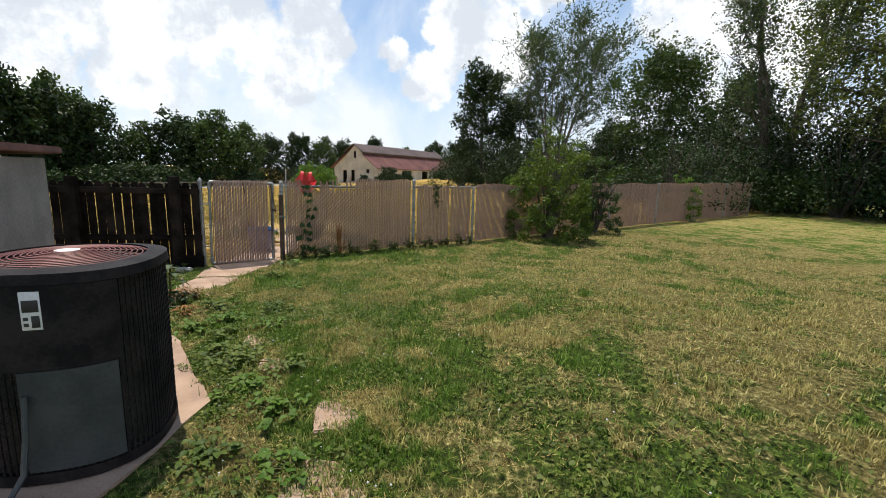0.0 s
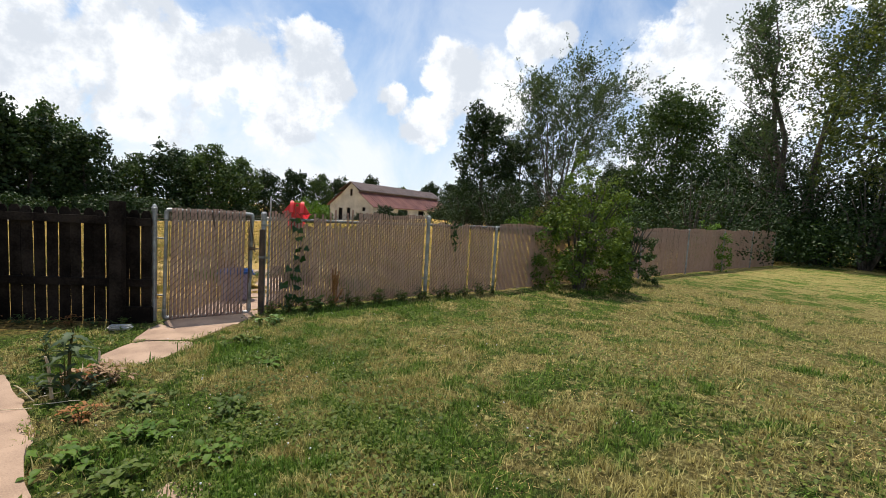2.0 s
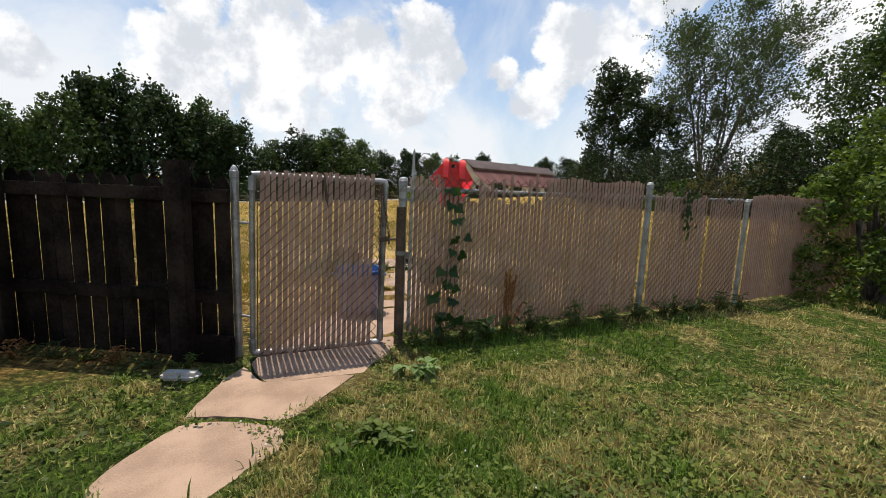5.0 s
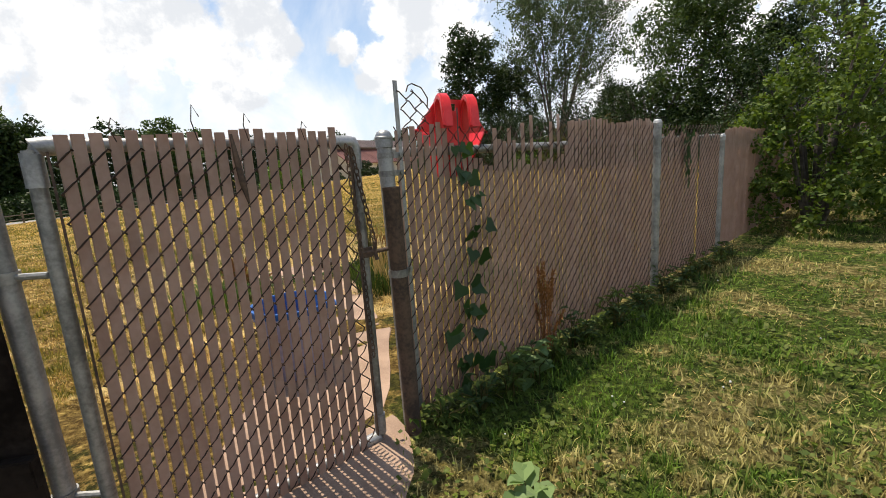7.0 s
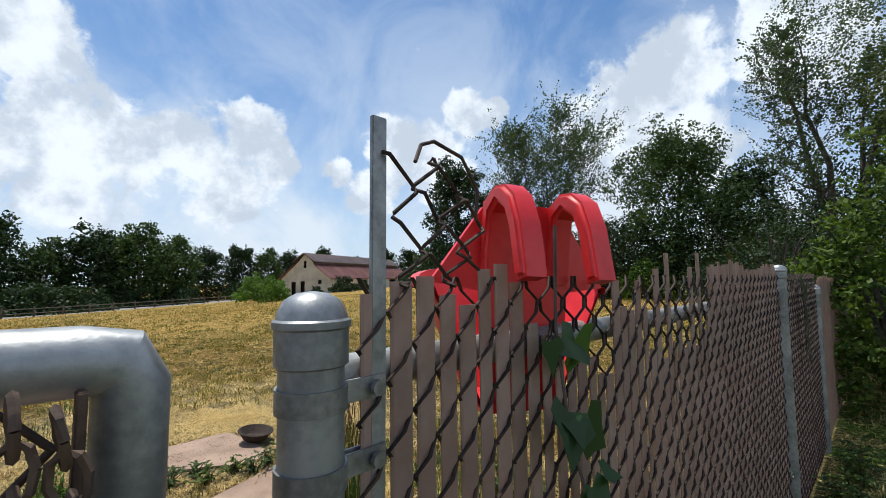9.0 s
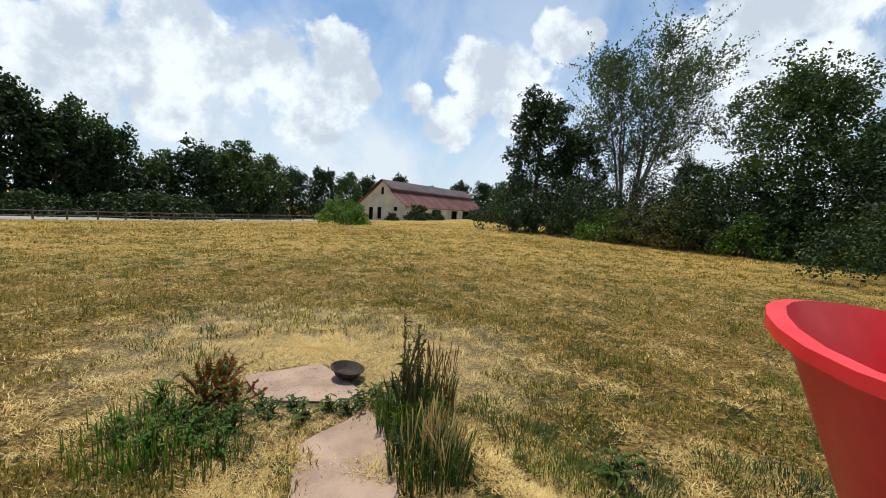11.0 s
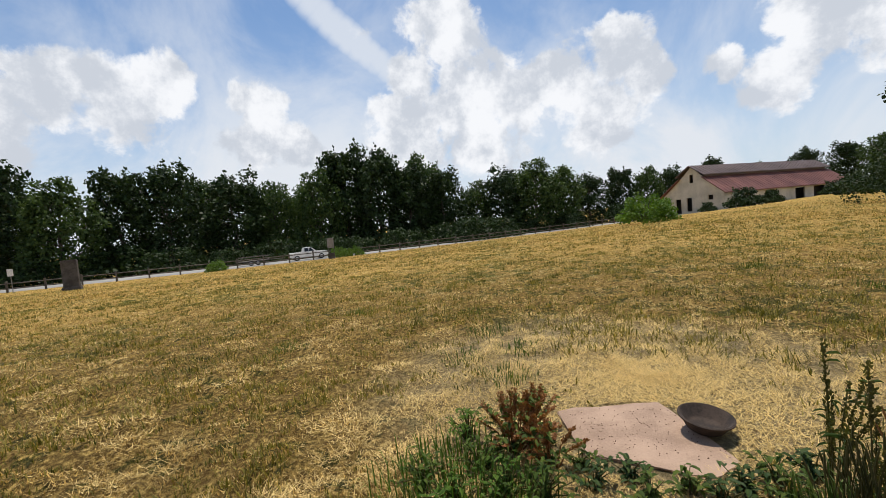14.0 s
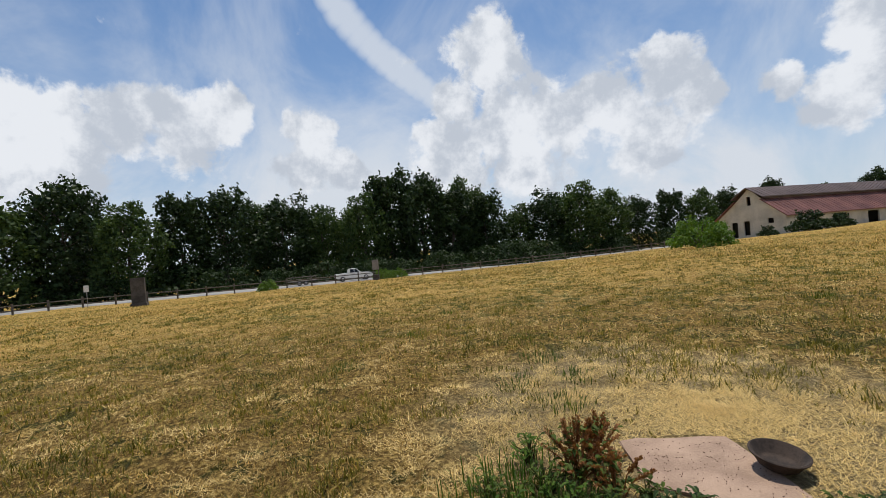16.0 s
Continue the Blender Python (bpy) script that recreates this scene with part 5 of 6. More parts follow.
ss = np.arange(-160, 170, 2.0)
verts, faces = [], []
for i, s in enumerate(ss):
    for off, dz in ((-7.5, -0.2), (-7.0, 0.14), (0.0, 0.20), (0.5, -0.2)):
        x, y, _ = road_at(s, off)
        verts.append((x, y, zf(*road_at(s, -3)[:2]) + dz))
    if i:
        b0 = 4 * (i - 1)
        faces += [(b0 + k, b0 + k + 1, b0 + k + 5, b0 + k + 4) for k in range(3)]
tagged(obj("road", raw_mesh("road", verts, faces, M_ROAD)), "pale sunlit two-lane asphalt road", "road", kind="structure")
rail_fence = empty("rail_fence", Matrix.Identity(4), "dark post-and-rail fence beside the road", "fence")
bm0 = bmesh.new()
box(bm0, 0, 0, 0.45, 0.16, 0.16, 1.5, 0.015)
POSTM = bm_mesh("post", bm0, M_POSTWOOD)
for i in range(64):
    s = -70 + 3.0 * i
    x, y, z = road_at(s, 6.0)
    p = obj("post", POSTM, rail_fence)
    p.matrix_basis = Matrix.Translation((x, y, z)) @ Matrix.Rotation(math.atan2(RD.y, RD.x), 4, "Z")
for h in (0.45, 0.95):
    bm = bmesh.new()
    tube(bm, [Vector(road_at(-70 + 3.0 * i, 6.0)) + Vector((0, 0, h)) for i in range(64)], 0.06, 5)
    part("rail", bm, M_POSTWOOD, rail_fence)

x, y, z = place(-84.4, 43)
bm = bmesh.new()
box(bm, 0, 0, 1.0, 0.95, 0.45, 2.5, 0.03)
box(bm, 0, 0, 0.0, 1.15, 0.7, 0.5, 0.05)
tagged(part("concrete_pillar", bm, M_CONCRETE, at=pose(x, y, z, 0, 0, 70)), "dark weathered concrete pillar standing in the field", "pillar")
x, y, z = place(-58.4, 50)
sign = empty("road_sign", pose(x, y, z, 0, 0, 52), "pale rectangular sign board on posts at the field edge", "sign")
bm = bmesh.new()
box(bm, 0, 0, 1.75, 0.72, 0.05, 1.1, 0.01)
part("board", bm, M_SHED, sign)
for s in (-0.3, 0.3):
    bm = bmesh.new()
    box(bm, s, 0.05, 0.6, 0.08, 0.08, 2.4, 0.01)
    part("post", bm, M_POSTWOOD, sign)
bm = bmesh.new()
box(bm, 0, 0.0, 0.2, 0.7, 0.5, 0.9, 0.04)
part("base", bm, M_CONCRETE, sign)
x, y, z = place(-88.7, 60)
small = empty("road_sign", pose(x, y, z, 0, 0, 60), "small white sign on a post by the road", "sign")
bm = bmesh.new()
box(bm, 0, 0, 2.0, 0.5, 0.03, 0.7, 0.01)
part("board", bm, M_STICKER, small)
bm = bmesh.new()
tube(bm, [(0, 0.04, -0.1), (0, 0.04, 2.3)], 0.035, 8)
part("post", bm, M_GALV_OLD, small)


def wheel(parent, x, y, r=0.39):
    m = Matrix.Translation((x, y, r)) @ Matrix.Rotation(radians(90), 4, "X")
    bm = bmesh.new()
    lathe(bm, [(0.22, -0.12), (r - 0.03, -0.12), (r, -0.09), (r, 0.09), (r - 0.03, 0.12), (0.22, 0.12)], 24)
    w = part("wheel", bm, M_TYRE, parent, at=m)
    bm = bmesh.new()
    lathe(bm, [(0.001, -0.10), (0.10, -0.11), (0.2, -0.08), (0.225, -0.11), (0.225, 0.11), (0.2, 0.08), (0.10, 0.11), (0.001, 0.10)], 16)
    part("rim", bm, M_GALV, w)


x, y, _ = road_at(2.8, -3.2)
truck = empty("pickup_truck", Matrix.Translation((x, y, zf(x, y) + 0.19)) @ Matrix.Rotation(math.atan2(RD.y, RD.x), 4, "Z"), "white crew-cab pickup truck on the road", "truck")
bm = bmesh.new()
side = [(-2.75, 0.55), (-2.75, 1.15), (-0.75, 1.15), (-0.72, 1.22), (1.05, 1.18), (2.55, 1.08), (2.8, 0.95), (2.8, 0.5), (2.35, 0.42), (-2.4, 0.45)]
lo, hi = [bm.verts.new((a, -0.95, c)) for a, c in side], [bm.verts.new((a, 0.95, c)) for a, c in side]
bm.faces.new(lo), bm.faces.new(hi[::-1])
for i in range(len(side)):
    j = (i + 1) % len(side)
    bm.faces.new((lo[j], lo[i], hi[i], hi[j]))
bmesh.ops.bevel(bm, geom=list(bm.edges), offset=0.05, segments=2, affect="EDGES")
part("body", bm, M_WHITEPAINT, truck)
bm = bmesh.new()
cabin = [(-0.85, 1.15), (-0.68, 1.80), (0.35, 1.84), (1.15, 1.18)]
lo, hi = [bm.verts.new((a, -0.88 if c < 1.3 else -0.74, c)) for a, c in cabin], [bm.verts.new((a, 0.88 if c < 1.3 else 0.74, c)) for a, c in cabin]
bm.faces.new(lo), bm.faces.new(hi[::-1])
for i in range(4):
    j = (i + 1) % 4
    bm.faces.new((lo[j], lo[i], hi[i], hi[j]))
bmesh.ops.bevel(bm, geom=list(bm.edges), offset=0.04, segments=2, affect="EDGES")
part("cab", bm, M_WHITEPAINT, truck)
for s in (-1, 1):
    for a, c in ((-0.62, 0.0), (0.06, 0.78)):
        bm = bmesh.new()
        q = [(a, 1.24), (a + 0.04, 1.74), (c - (0.45 if c > 0.5 else 0.02), 1.76), (c, 1.24)]
        v = [bm.verts.new((px, s * (0.885 - 0.24 * (pz - 1.24)), pz)) for px, pz in q]
        w = [bm.verts.new((px, s * (0.86 - 0.24 * (pz - 1.24)), pz)) for px, pz in q]
        bm.faces.new(v if s < 0 else v[::-1]), bm.faces.new(w)
        for i in range(4):
            bm.faces.new((v[i], v[(i + 1) % 4], w[(i + 1) % 4], w[i]))
        part("side_window", bm, M_GLASSDARK, truck)
for wx in (-1.75, 1.75):
    for wy in (-0.84, 0.84):
        wheel(truck, wx, wy)
for wy in (-0.7, 0.7):
    bm = bmesh.new()
    box(bm, 2.78, wy, 0.85, 0.08, 0.35, 0.2, 0.02)
    part("headlight", bm, M_STICKER, truck)
x, y, _ = road_at(-4.7, -3.2)
trailer = empty("utility_trailer", Matrix.Translation((x, y, zf(x, y) + 0.19)) @ Matrix.Rotation(math.atan2(RD.y, RD.x), 4, "Z"), "low dark utility trailer behind the pickup", "trailer")
bm = bmesh.new()
box(bm, 0, 0, 0.6, 4.0, 1.8, 0.14, 0.01)
part("bed", bm, M_POSTWOOD, trailer)
for yy in (-0.88, 0.88):
    bm = bmesh.new()
    tube(bm, [(-2, yy, 0.6), (-2, yy, 1.2), (2, yy, 1.2), (2, yy, 0.6)], 0.04, 6)
    part("side_rail", bm, M_POSTWOOD, trailer)
    for xx in (-0.45, 0.45):
        wheel(trailer, xx, yy * 1.05, 0.33)
bm = bmesh.new()
tube(bm, [(2, 0, 0.6), (4.2, 0, 0.55)], 0.05, 6)
part("tongue", bm, M_POSTWOOD, trailer)


# ---- weeds and plants ----
def blade_arrays(rng, px, py, height, width, lean, simple=False):
    """Grass blades: bent strips that narrow to a point."""
    n = len(px)
    a = rng.uniform(0, 2 * np.pi, n)
    d = np.stack([np.cos(a), np.sin(a)], 1)
    s = np.stack([-d[:, 1], d[:, 0]], 1) * (width / 2)[:, None]
    z = lift(px, py)
    base = np.stack([px, py], 1)
    bend = (lean * height)[:, None] * d
    v = np.empty((n, 5, 3))
    v[:, 0, :2], v[:, 1, :2] = base - s, base + s
    v[:, 2, :2], v[:, 3, :2] = base + s * 0.75 + bend * 0.35, base - s * 0.75 + bend * 0.35
    v[:, 4, :2] = base + bend
    up = np.sqrt(np.clip(1 - lean ** 2, 0.02, 1)) * height
    v[:, 0, 2] = v[:, 1, 2] = z - 0.004
    v[:, 2, 2] = v[:, 3, 2] = z + up * 0.62
    v[:, 4, 2] = z + up
    if simple:
        return v[:, (0, 1, 4)].reshape(-1, 3), np.arange(3 * n).reshape(-1, 3)
    idx = np.arange(n)[:, None] * 5
    tris = np.concatenate([idx + np.array([[0, 1, 2]]), idx + np.array([[0, 2, 3]]), idx + np.array([[3, 2, 4]])], 0)
    return v.reshape(-1, 3), tris


SLABS = [(-0.5, 0.35, 0.33), (-0.52, 0.85, 0.28), (-0.35, -0.3, 0.33), (-0.3, -0.75, 0.42), (-0.36, -1.15, 0.30), (-0.22, -1.74, 0.29), (-0.55, -2.95, 0.45), (0.3, -3.9, 0.5), (0.9, -4.9, 0.75), (-1.5, 3.08, 0.42), (-0.95, 2.35, 0.2), (-0.7, 1.75, 0.28), (-0.5, 1.3, 0.25), (-0.9, -2.95, 0.42), (-0.2, -3.1, 0.27), (-0.8, -2.65, 0.15), (0.12, -3.25, 0.15), (0.55, -3.62, 0.16), (0.85, -4.0, 0.2), (1.15, -4.35, 0.2), (1.3, -4.6, 0.3)]


def clear_of_slabs(x, y):
    ok = np.ones(len(x), bool)
    for sx, sy, r in SLABS:
        ok &= np.hypot(x - sx, y - sy) > r
    return ok


def lawn_points(rng, n):
    t = rng.random(n) ** 0.8
    cx, cy = 2.6 * (1 - t) + 0.9 * t, -5.6 * (1 - t) - 0.9 * t
    a, r = rng.uniform(0, 2 * np.pi, n), 0.15 + 9.5 * rng.random(n) ** 1.5
    x, y = cx + r * np.cos(a), cy + r * np.sin(a)
    side = -0.669 * x + 0.743 * y
    ok = (side < -0.06) & (x > -1.6) & (y > -7) & clear_of_slabs(x, y)
    return x[ok], y[ok], r[ok]


def field_points(rng, n):
    b = np.radians(rng.uniform(-100, 52, n))
    r = 0.9 + 27 * rng.random(n) ** 1.7
    x, y = -0.5 + r * np.sin(b), 0.6 + r * np.cos(b)
    side = -0.669 * x + 0.743 * y
    ok = (side > 0.12) & clear_of_slabs(x, y) & (np.hypot(x + 1.75, (y - 3.95)) > 0.5 + 0.9 * rng.random(n))
    return x[ok], y[ok], r[ok]


def patchy(x, y):
    return 0.5 + 0.25 * (np.sin(1.9 * x + 1.3 * np.sin(1.1 * y)) * np.cos(1.6 * y + 0.8 * np.sin(1.5 * x)) + np.sin(4.3 * x - 2.2 * y) * np.cos(3.7 * y + x) * 0.8)


def value_noise(x, y, size, seed):
    """Smooth random heights, 0 to 1, on a lattice of that size in metres, in three octaves."""
    table = np.random.default_rng(seed).random((256, 256))
    total = 0
    for k, w in ((1.0, 0.55), (2.1, 0.28), (4.3, 0.17)):
        u, v = x / size * k + 37.3, y / size * k + 91.7
        i, j = np.floor(u).astype(int), np.floor(v).astype(int)
        fu, fv = u - i, v - j
        fu, fv = fu * fu * (3 - 2 * fu), fv * fv * (3 - 2 * fv)
        i, j, i1, j1 = i % 256, j % 256, (i + 1) % 256, (j + 1) % 256
        total = total + w * ((table[i, j] * (1 - fu) + table[i1, j] * fu) * (1 - fv) + (table[i, j1] * (1 - fu) + table[i1, j1] * fu) * fv)
    return total


def clumped(rng, points, centres, per, radius):
    """Points gathered in tufts round random centres."""
    x, y, r = points(rng, centres)
    ok = rng.random(len(x)) < np.clip((value_noise(x, y, 0.5, 5) - 0.46) * 9, 0.04, 1)
    x, y, r = x[ok], y[ok], r[ok]
    n = len(x)
    size = rng.uniform(0.4, 1.3, n)
    x, y, r, size = (np.repeat(q, per) for q in (x, y, r, size))
    rad = radius * (1 + 0.06 * r) * size
    a, q = rng.uniform(0, 2 * np.pi, n * per), np.abs(rng.normal(size=n * per)) * 0.6
    return x + rad * q * np.cos(a), y + rad * q * np.sin(a), r, size


g = np.random.default_rng(31)
x, y, r = lawn_points(g, 300000)
pt = patchy(x, y)
v, f = blade_arrays(g, x, y, g.uniform(0.015, 0.042, len(x)) * (0.5 + 1.0 * pt) * (1 + 0.04 * r), g.uniform(0.003, 0.0065, len(x)) * (1 + 0.18 * r), g.uniform(0.3, 0.97, len(x)), True)
tagged(obj("lawn_grass", raw_mesh("lawn_grass", v, f, M_BLADE)), "short mown lawn grass, green and straw-dry in patches", "grass", kind="stuff")
x, y, r, k = clumped(g, lawn_points, 16000, 18, 0.07)
keep = -0.669 * x + 0.743 * y < -0.06
x, y, r, k = x[keep], y[keep], r[keep], k[keep]
v, f = blade_arrays(g, x, y, g.uniform(0.03, 0.07, len(x)) * k * (1 + 0.03 * r), g.uniform(0.003, 0.006, len(x)) * (1 + 0.2 * r), g.uniform(0.2, 0.9, len(x)))
tagged(obj("lawn_tufts", raw_mesh("lawn_tufts", v, f, M_BLADE)), "uneven tufts of longer grass in the lawn", "grass", kind="stuff")
x, y, r = lawn_points(g, 100000)
keep = g.random(len(x)) < 0.05 + 0.95 * np.clip((0.50 - value_noise(x, y, 0.5, 5)) * 9, 0, 1) * np.clip((x - 0.8) / 3.0, 0.12, 0.8)
x, y, r = x[keep], y[keep], r[keep]
v, f = blade_arrays(g, x, y, g.uniform(0.025, 0.085, len(x)), g.uniform(0.0018, 0.0032, len(x)) * (1 + 0.16 * r), g.uniform(0.93, 0.995, len(x)), True)
tagged(obj("grass_clippings", raw_mesh("grass_clippings", v, f, M_STRAWSTEM)), "dry pale grass clippings lying on the lawn", "clippings", kind="stuff")
x, y, r = lawn_points(g, 110000)      # clover and other small leaves in the sward
keep = (g.random(len(x)) < np.clip((patchy(x * 1.3 + 1, y * 1.3) - 0.34) * 3, 0.08, 1)) & (r < 5.5)
x, y, r = x[keep], y[keep], r[keep]
n = len(x)
sz, a, tilt = g.uniform(0.006, 0.013, n) * (1 + 0.1 * r), g.uniform(0, 2 * np.pi, n), g.normal(size=(n, 2)) * 0.35
c = np.stack([x, y, lift(x, y) + g.uniform(0.012, 0.045, n)], 1)
e1 = np.stack([np.cos(a), np.sin(a), tilt[:, 0]], 1) * sz[:, None]
e2 = np.stack([-np.sin(a), np.cos(a), tilt[:, 1]], 1) * sz[:, None] * 0.8
v = np.stack([c - e1, c - e2, c + e1, c + e2], 1).reshape(-1, 3)
tagged(obj("lawn_clover", raw_mesh("lawn_clover", v, np.arange(4 * n).reshape(-1, 4), M_CLOVER)), "small clover leaves through the lawn grass", "clover", kind="stuff")
x, y, r = lawn_points(g, 900)
keep = r < 4.5
x, y = x[keep], y[keep]
fl = bmesh.new()
for px, py in zip(x, y):
    if random.random() < 0.45:
        bmesh.ops.create_icosphere(fl, subdivisions=1, radius=random.uniform(0.003, 0.006), matrix=Matrix.Translation((px, py, zf(px, py) + 0.05)))
tagged(part("clover_flowers", fl, M_STICKER), "tiny white clover flower heads in the lawn", "flowers", kind="stuff")
x, y, r = field_points(g, 200000)
v, f = blade_arrays(g, x, y, g.uniform(0.010, 0.032, len(x)) * (1 + 0.03 * r), g.uniform(0.0035, 0.007, len(x)) * (1 + 0.2 * r), g.uniform(0.3, 0.97, len(x)), True)
tagged(obj("field_grass", raw_mesh("field_grass", v, f, M_BLADE)), "dry stubble of a mown hay field", "grass", kind="stuff")
x, y, r, k = clumped(g, field_points, 22000, 11, 0.085)
v, f = blade_arrays(g, x, y, g.uniform(0.025, 0.06, len(x)) * k * (1 + 0.03 * r), g.uniform(0.003, 0.006, len(x)) * (1 + 0.2 * r), g.uniform(0.25, 0.92, len(x)))
tagged(obj("field_tufts", raw_mesh("field_tufts", v, f, M_TUFT)), "green and dry grass tufts standing in the stubble", "grass", kind="stuff")
x, y, r = field_points(g, 420000)
keep = g.random(len(x)) < 0.10 + 0.90 * np.clip((0.52 - value_noise(x, y, 0.5, 5)) * 9, 0, 1)
x, y, r = x[keep], y[keep], r[keep]
b_, d_ = np.radians(g.uniform(-180, 180, 46000)), 1.35 * np.abs(g.normal(size=46000)) ** 0.75
wx, wy = -1.75 + d_ * np.cos(b_), 3.95 + 0.8 * d_ * np.sin(b_)
ok = clear_of_slabs(wx, wy) & (wy > 2.6)
q_ = g.random(9000)      # and on the worn strip beside the tall grass
sx, sy = -0.2 + 0.75 * q_ + g.normal(size=9000) * 0.10, 2.75 - 1.05 * q_ + g.normal(size=9000) * 0.10
wx, wy, ok = np.concatenate([wx, sx]), np.concatenate([wy, sy]), np.concatenate([ok, np.ones(9000, bool)])
x, y, r = np.concatenate([x, wx[ok]]), np.concatenate([y, wy[ok]]), np.concatenate([r, np.full(ok.sum(), 3.0)])
v, f = blade_arrays(g, x, y, g.uniform(0.035, 0.10, len(x)), g.uniform(0.0024, 0.0045, len(x)) * (1 + 0.18 * r), g.uniform(0.94, 0.996, len(x)), True)
tagged(obj("hay_straw", raw_mesh("hay_straw", v, f, M_STRAWSTEM)), "loose pale hay straw lying on the field", "straw", kind="stuff")

b_, d_ = np.radians(g.uniform(-104, 48, 46000)), 22 + 40 * g.random(46000) ** 1.3
x, y = -0.5 + d_ * np.sin(b_), 0.6 + d_ * np.cos(b_)
road_side = (x + 58.8) * RN.x + (y - 30.0) * RN.y
x, y, d_ = (q[road_side > 6.6] for q in (x, y, d_))
v, f = blade_arrays(g, x, y, g.uniform(0.05, 0.16, len(x)), g.uniform(0.02, 0.06, len(x)), g.uniform(0.3, 0.95, len(x)), True)
tagged(obj("far_stubble", raw_mesh("far_stubble", v, f, M_BLADE)), "distant stubble and tufts of the hay field", "grass", kind="stuff")


b_, d_ = np.radians(g.uniform(-104, 48, 15000)), 4 + 42 * g.random(15000) ** 1.2
x, y = -0.5 + d_ * np.sin(b_), 0.6 + d_ * np.cos(b_)
keep = (value_noise(x, y, 1.6, 9) > 0.47) & ((x + 58.8) * RN.x + (y - 30.0) * RN.y > 6.6) & (-0.669 * x + 0.743 * y > 0.5)
x, y, d_ = (np.repeat(q[keep], 8) for q in (x, y, d_))
x, y = x + g.normal(size=len(x)) * (0.05 + 0.004 * d_), y + g.normal(size=len(x)) * (0.05 + 0.004 * d_)
v, f = blade_arrays(g, x, y, g.uniform(0.04, 0.12, len(x)), g.uniform(0.008, 0.024, len(x)) * (0.5 + d_ / 25), g.uniform(0.4, 0.9, len(x)), True)
tagged(obj("far_tufts", raw_mesh("far_tufts", v, f, M_TUFT)), "dark grass tufts standing out over the hay field", "grass", kind="stuff")


def leafy_plant(name, m, label, stems, height, spread, leaf, mat, seed, category="weed", heads=None, broad=0.42, group=""):
    """Stems from one root, broad leaves along them."""
    pyr = random.Random(seed)
    root = empty(name, m, label, category, group)
    bm, lv = bmesh.new(), bmesh.new()
    hb = bmesh.new() if heads else None
    for s in range(stems):
        a, t = pyr.uniform(0, 2 * math.pi), pyr.uniform(0.1, 1.0)
        top = Vector((math.cos(a) * spread * t, math.sin(a) * spread * t, height * pyr.uniform(0.6, 1.0) * (1.1 - 0.5 * t)))
        mid = Vector((top.x * (0.5 if heads else 0.35), top.y * (0.5 if heads else 0.35), top.z * 0.58))
        tube(bm, [(0.02 * math.cos(a), 0.02 * math.sin(a), -0.03), mid, top], [0.004, 0.003, 0.0012], 5, False)
        for k in range(5):
            f = pyr.uniform(0.15, 1.0)
            p = mid.lerp(top, f) if f > 0.5 else Vector((0, 0, 0)).lerp(mid, f * 2)
            b2 = pyr.uniform(0, 2 * math.pi)
            d = Vector((math.cos(b2), math.sin(b2), pyr.uniform(-0.2, 0.7))).normalized()
            w = d.cross(Vector((0, 0, 1))).normalized()
            ln = leaf * pyr.uniform(0.6, 1.25)
            sag = Vector((0, 0, -0.25 * ln))
            fold = Vector((0, 0, 0.12 * ln))
            c = [p, p + d * ln * 0.3, p + d * ln * 0.7 + sag * 0.3, p + d * ln + sag]
            ws = [0.02, broad * 0.95, broad * 0.8, 0.02]
            left = [lv.verts.new(q - w * ln * k2 * 0.5 + fold * (k2 > 0.1)) for q, k2 in zip(c, ws)]
            cen = [lv.verts.new(q) for q in c]
            right = [lv.verts.new(q + w * ln * k2 * 0.5 + fold * (k2 > 0.1)) for q, k2 in zip(c, ws)]
            for i in range(3):
                lv.faces.new((left[i], cen[i], cen[i + 1], left[i + 1])), lv.faces.new((cen[i], right[i], right[i + 1], cen[i + 1]))
        if heads:
            ax = (top - mid).normalized()
            for k in range(110):
                q = top - ax * pyr.uniform(-0.02, 0.36 * height) + Vector((pyr.gauss(0, 0.005), pyr.gauss(0, 0.005), 0))
                e = (ax * 1.1 + Vector((pyr.uniform(-1, 1), pyr.uniform(-1, 1), pyr.uniform(-0.5, 0.5))) * 0.8).normalized() * 0.017
                w = e.cross(Vector((0.3, 0.5, 0.8))).normalized() * 0.005
                hb.faces.new([hb.verts.new(q), hb.verts.new(q + e * 0.5 + w), hb.verts.new(q + e), hb.verts.new(q + e * 0.5 - w)])
    part("stemwork", bm, M_LEAF_OLIVE if not heads else heads, root)["kind"] = "stuff"
    part("foliage", lv, mat, root)["kind"] = "stuff"
    if heads:
        part("seed_head", hb, heads, root)["kind"] = "stuff"
    return root


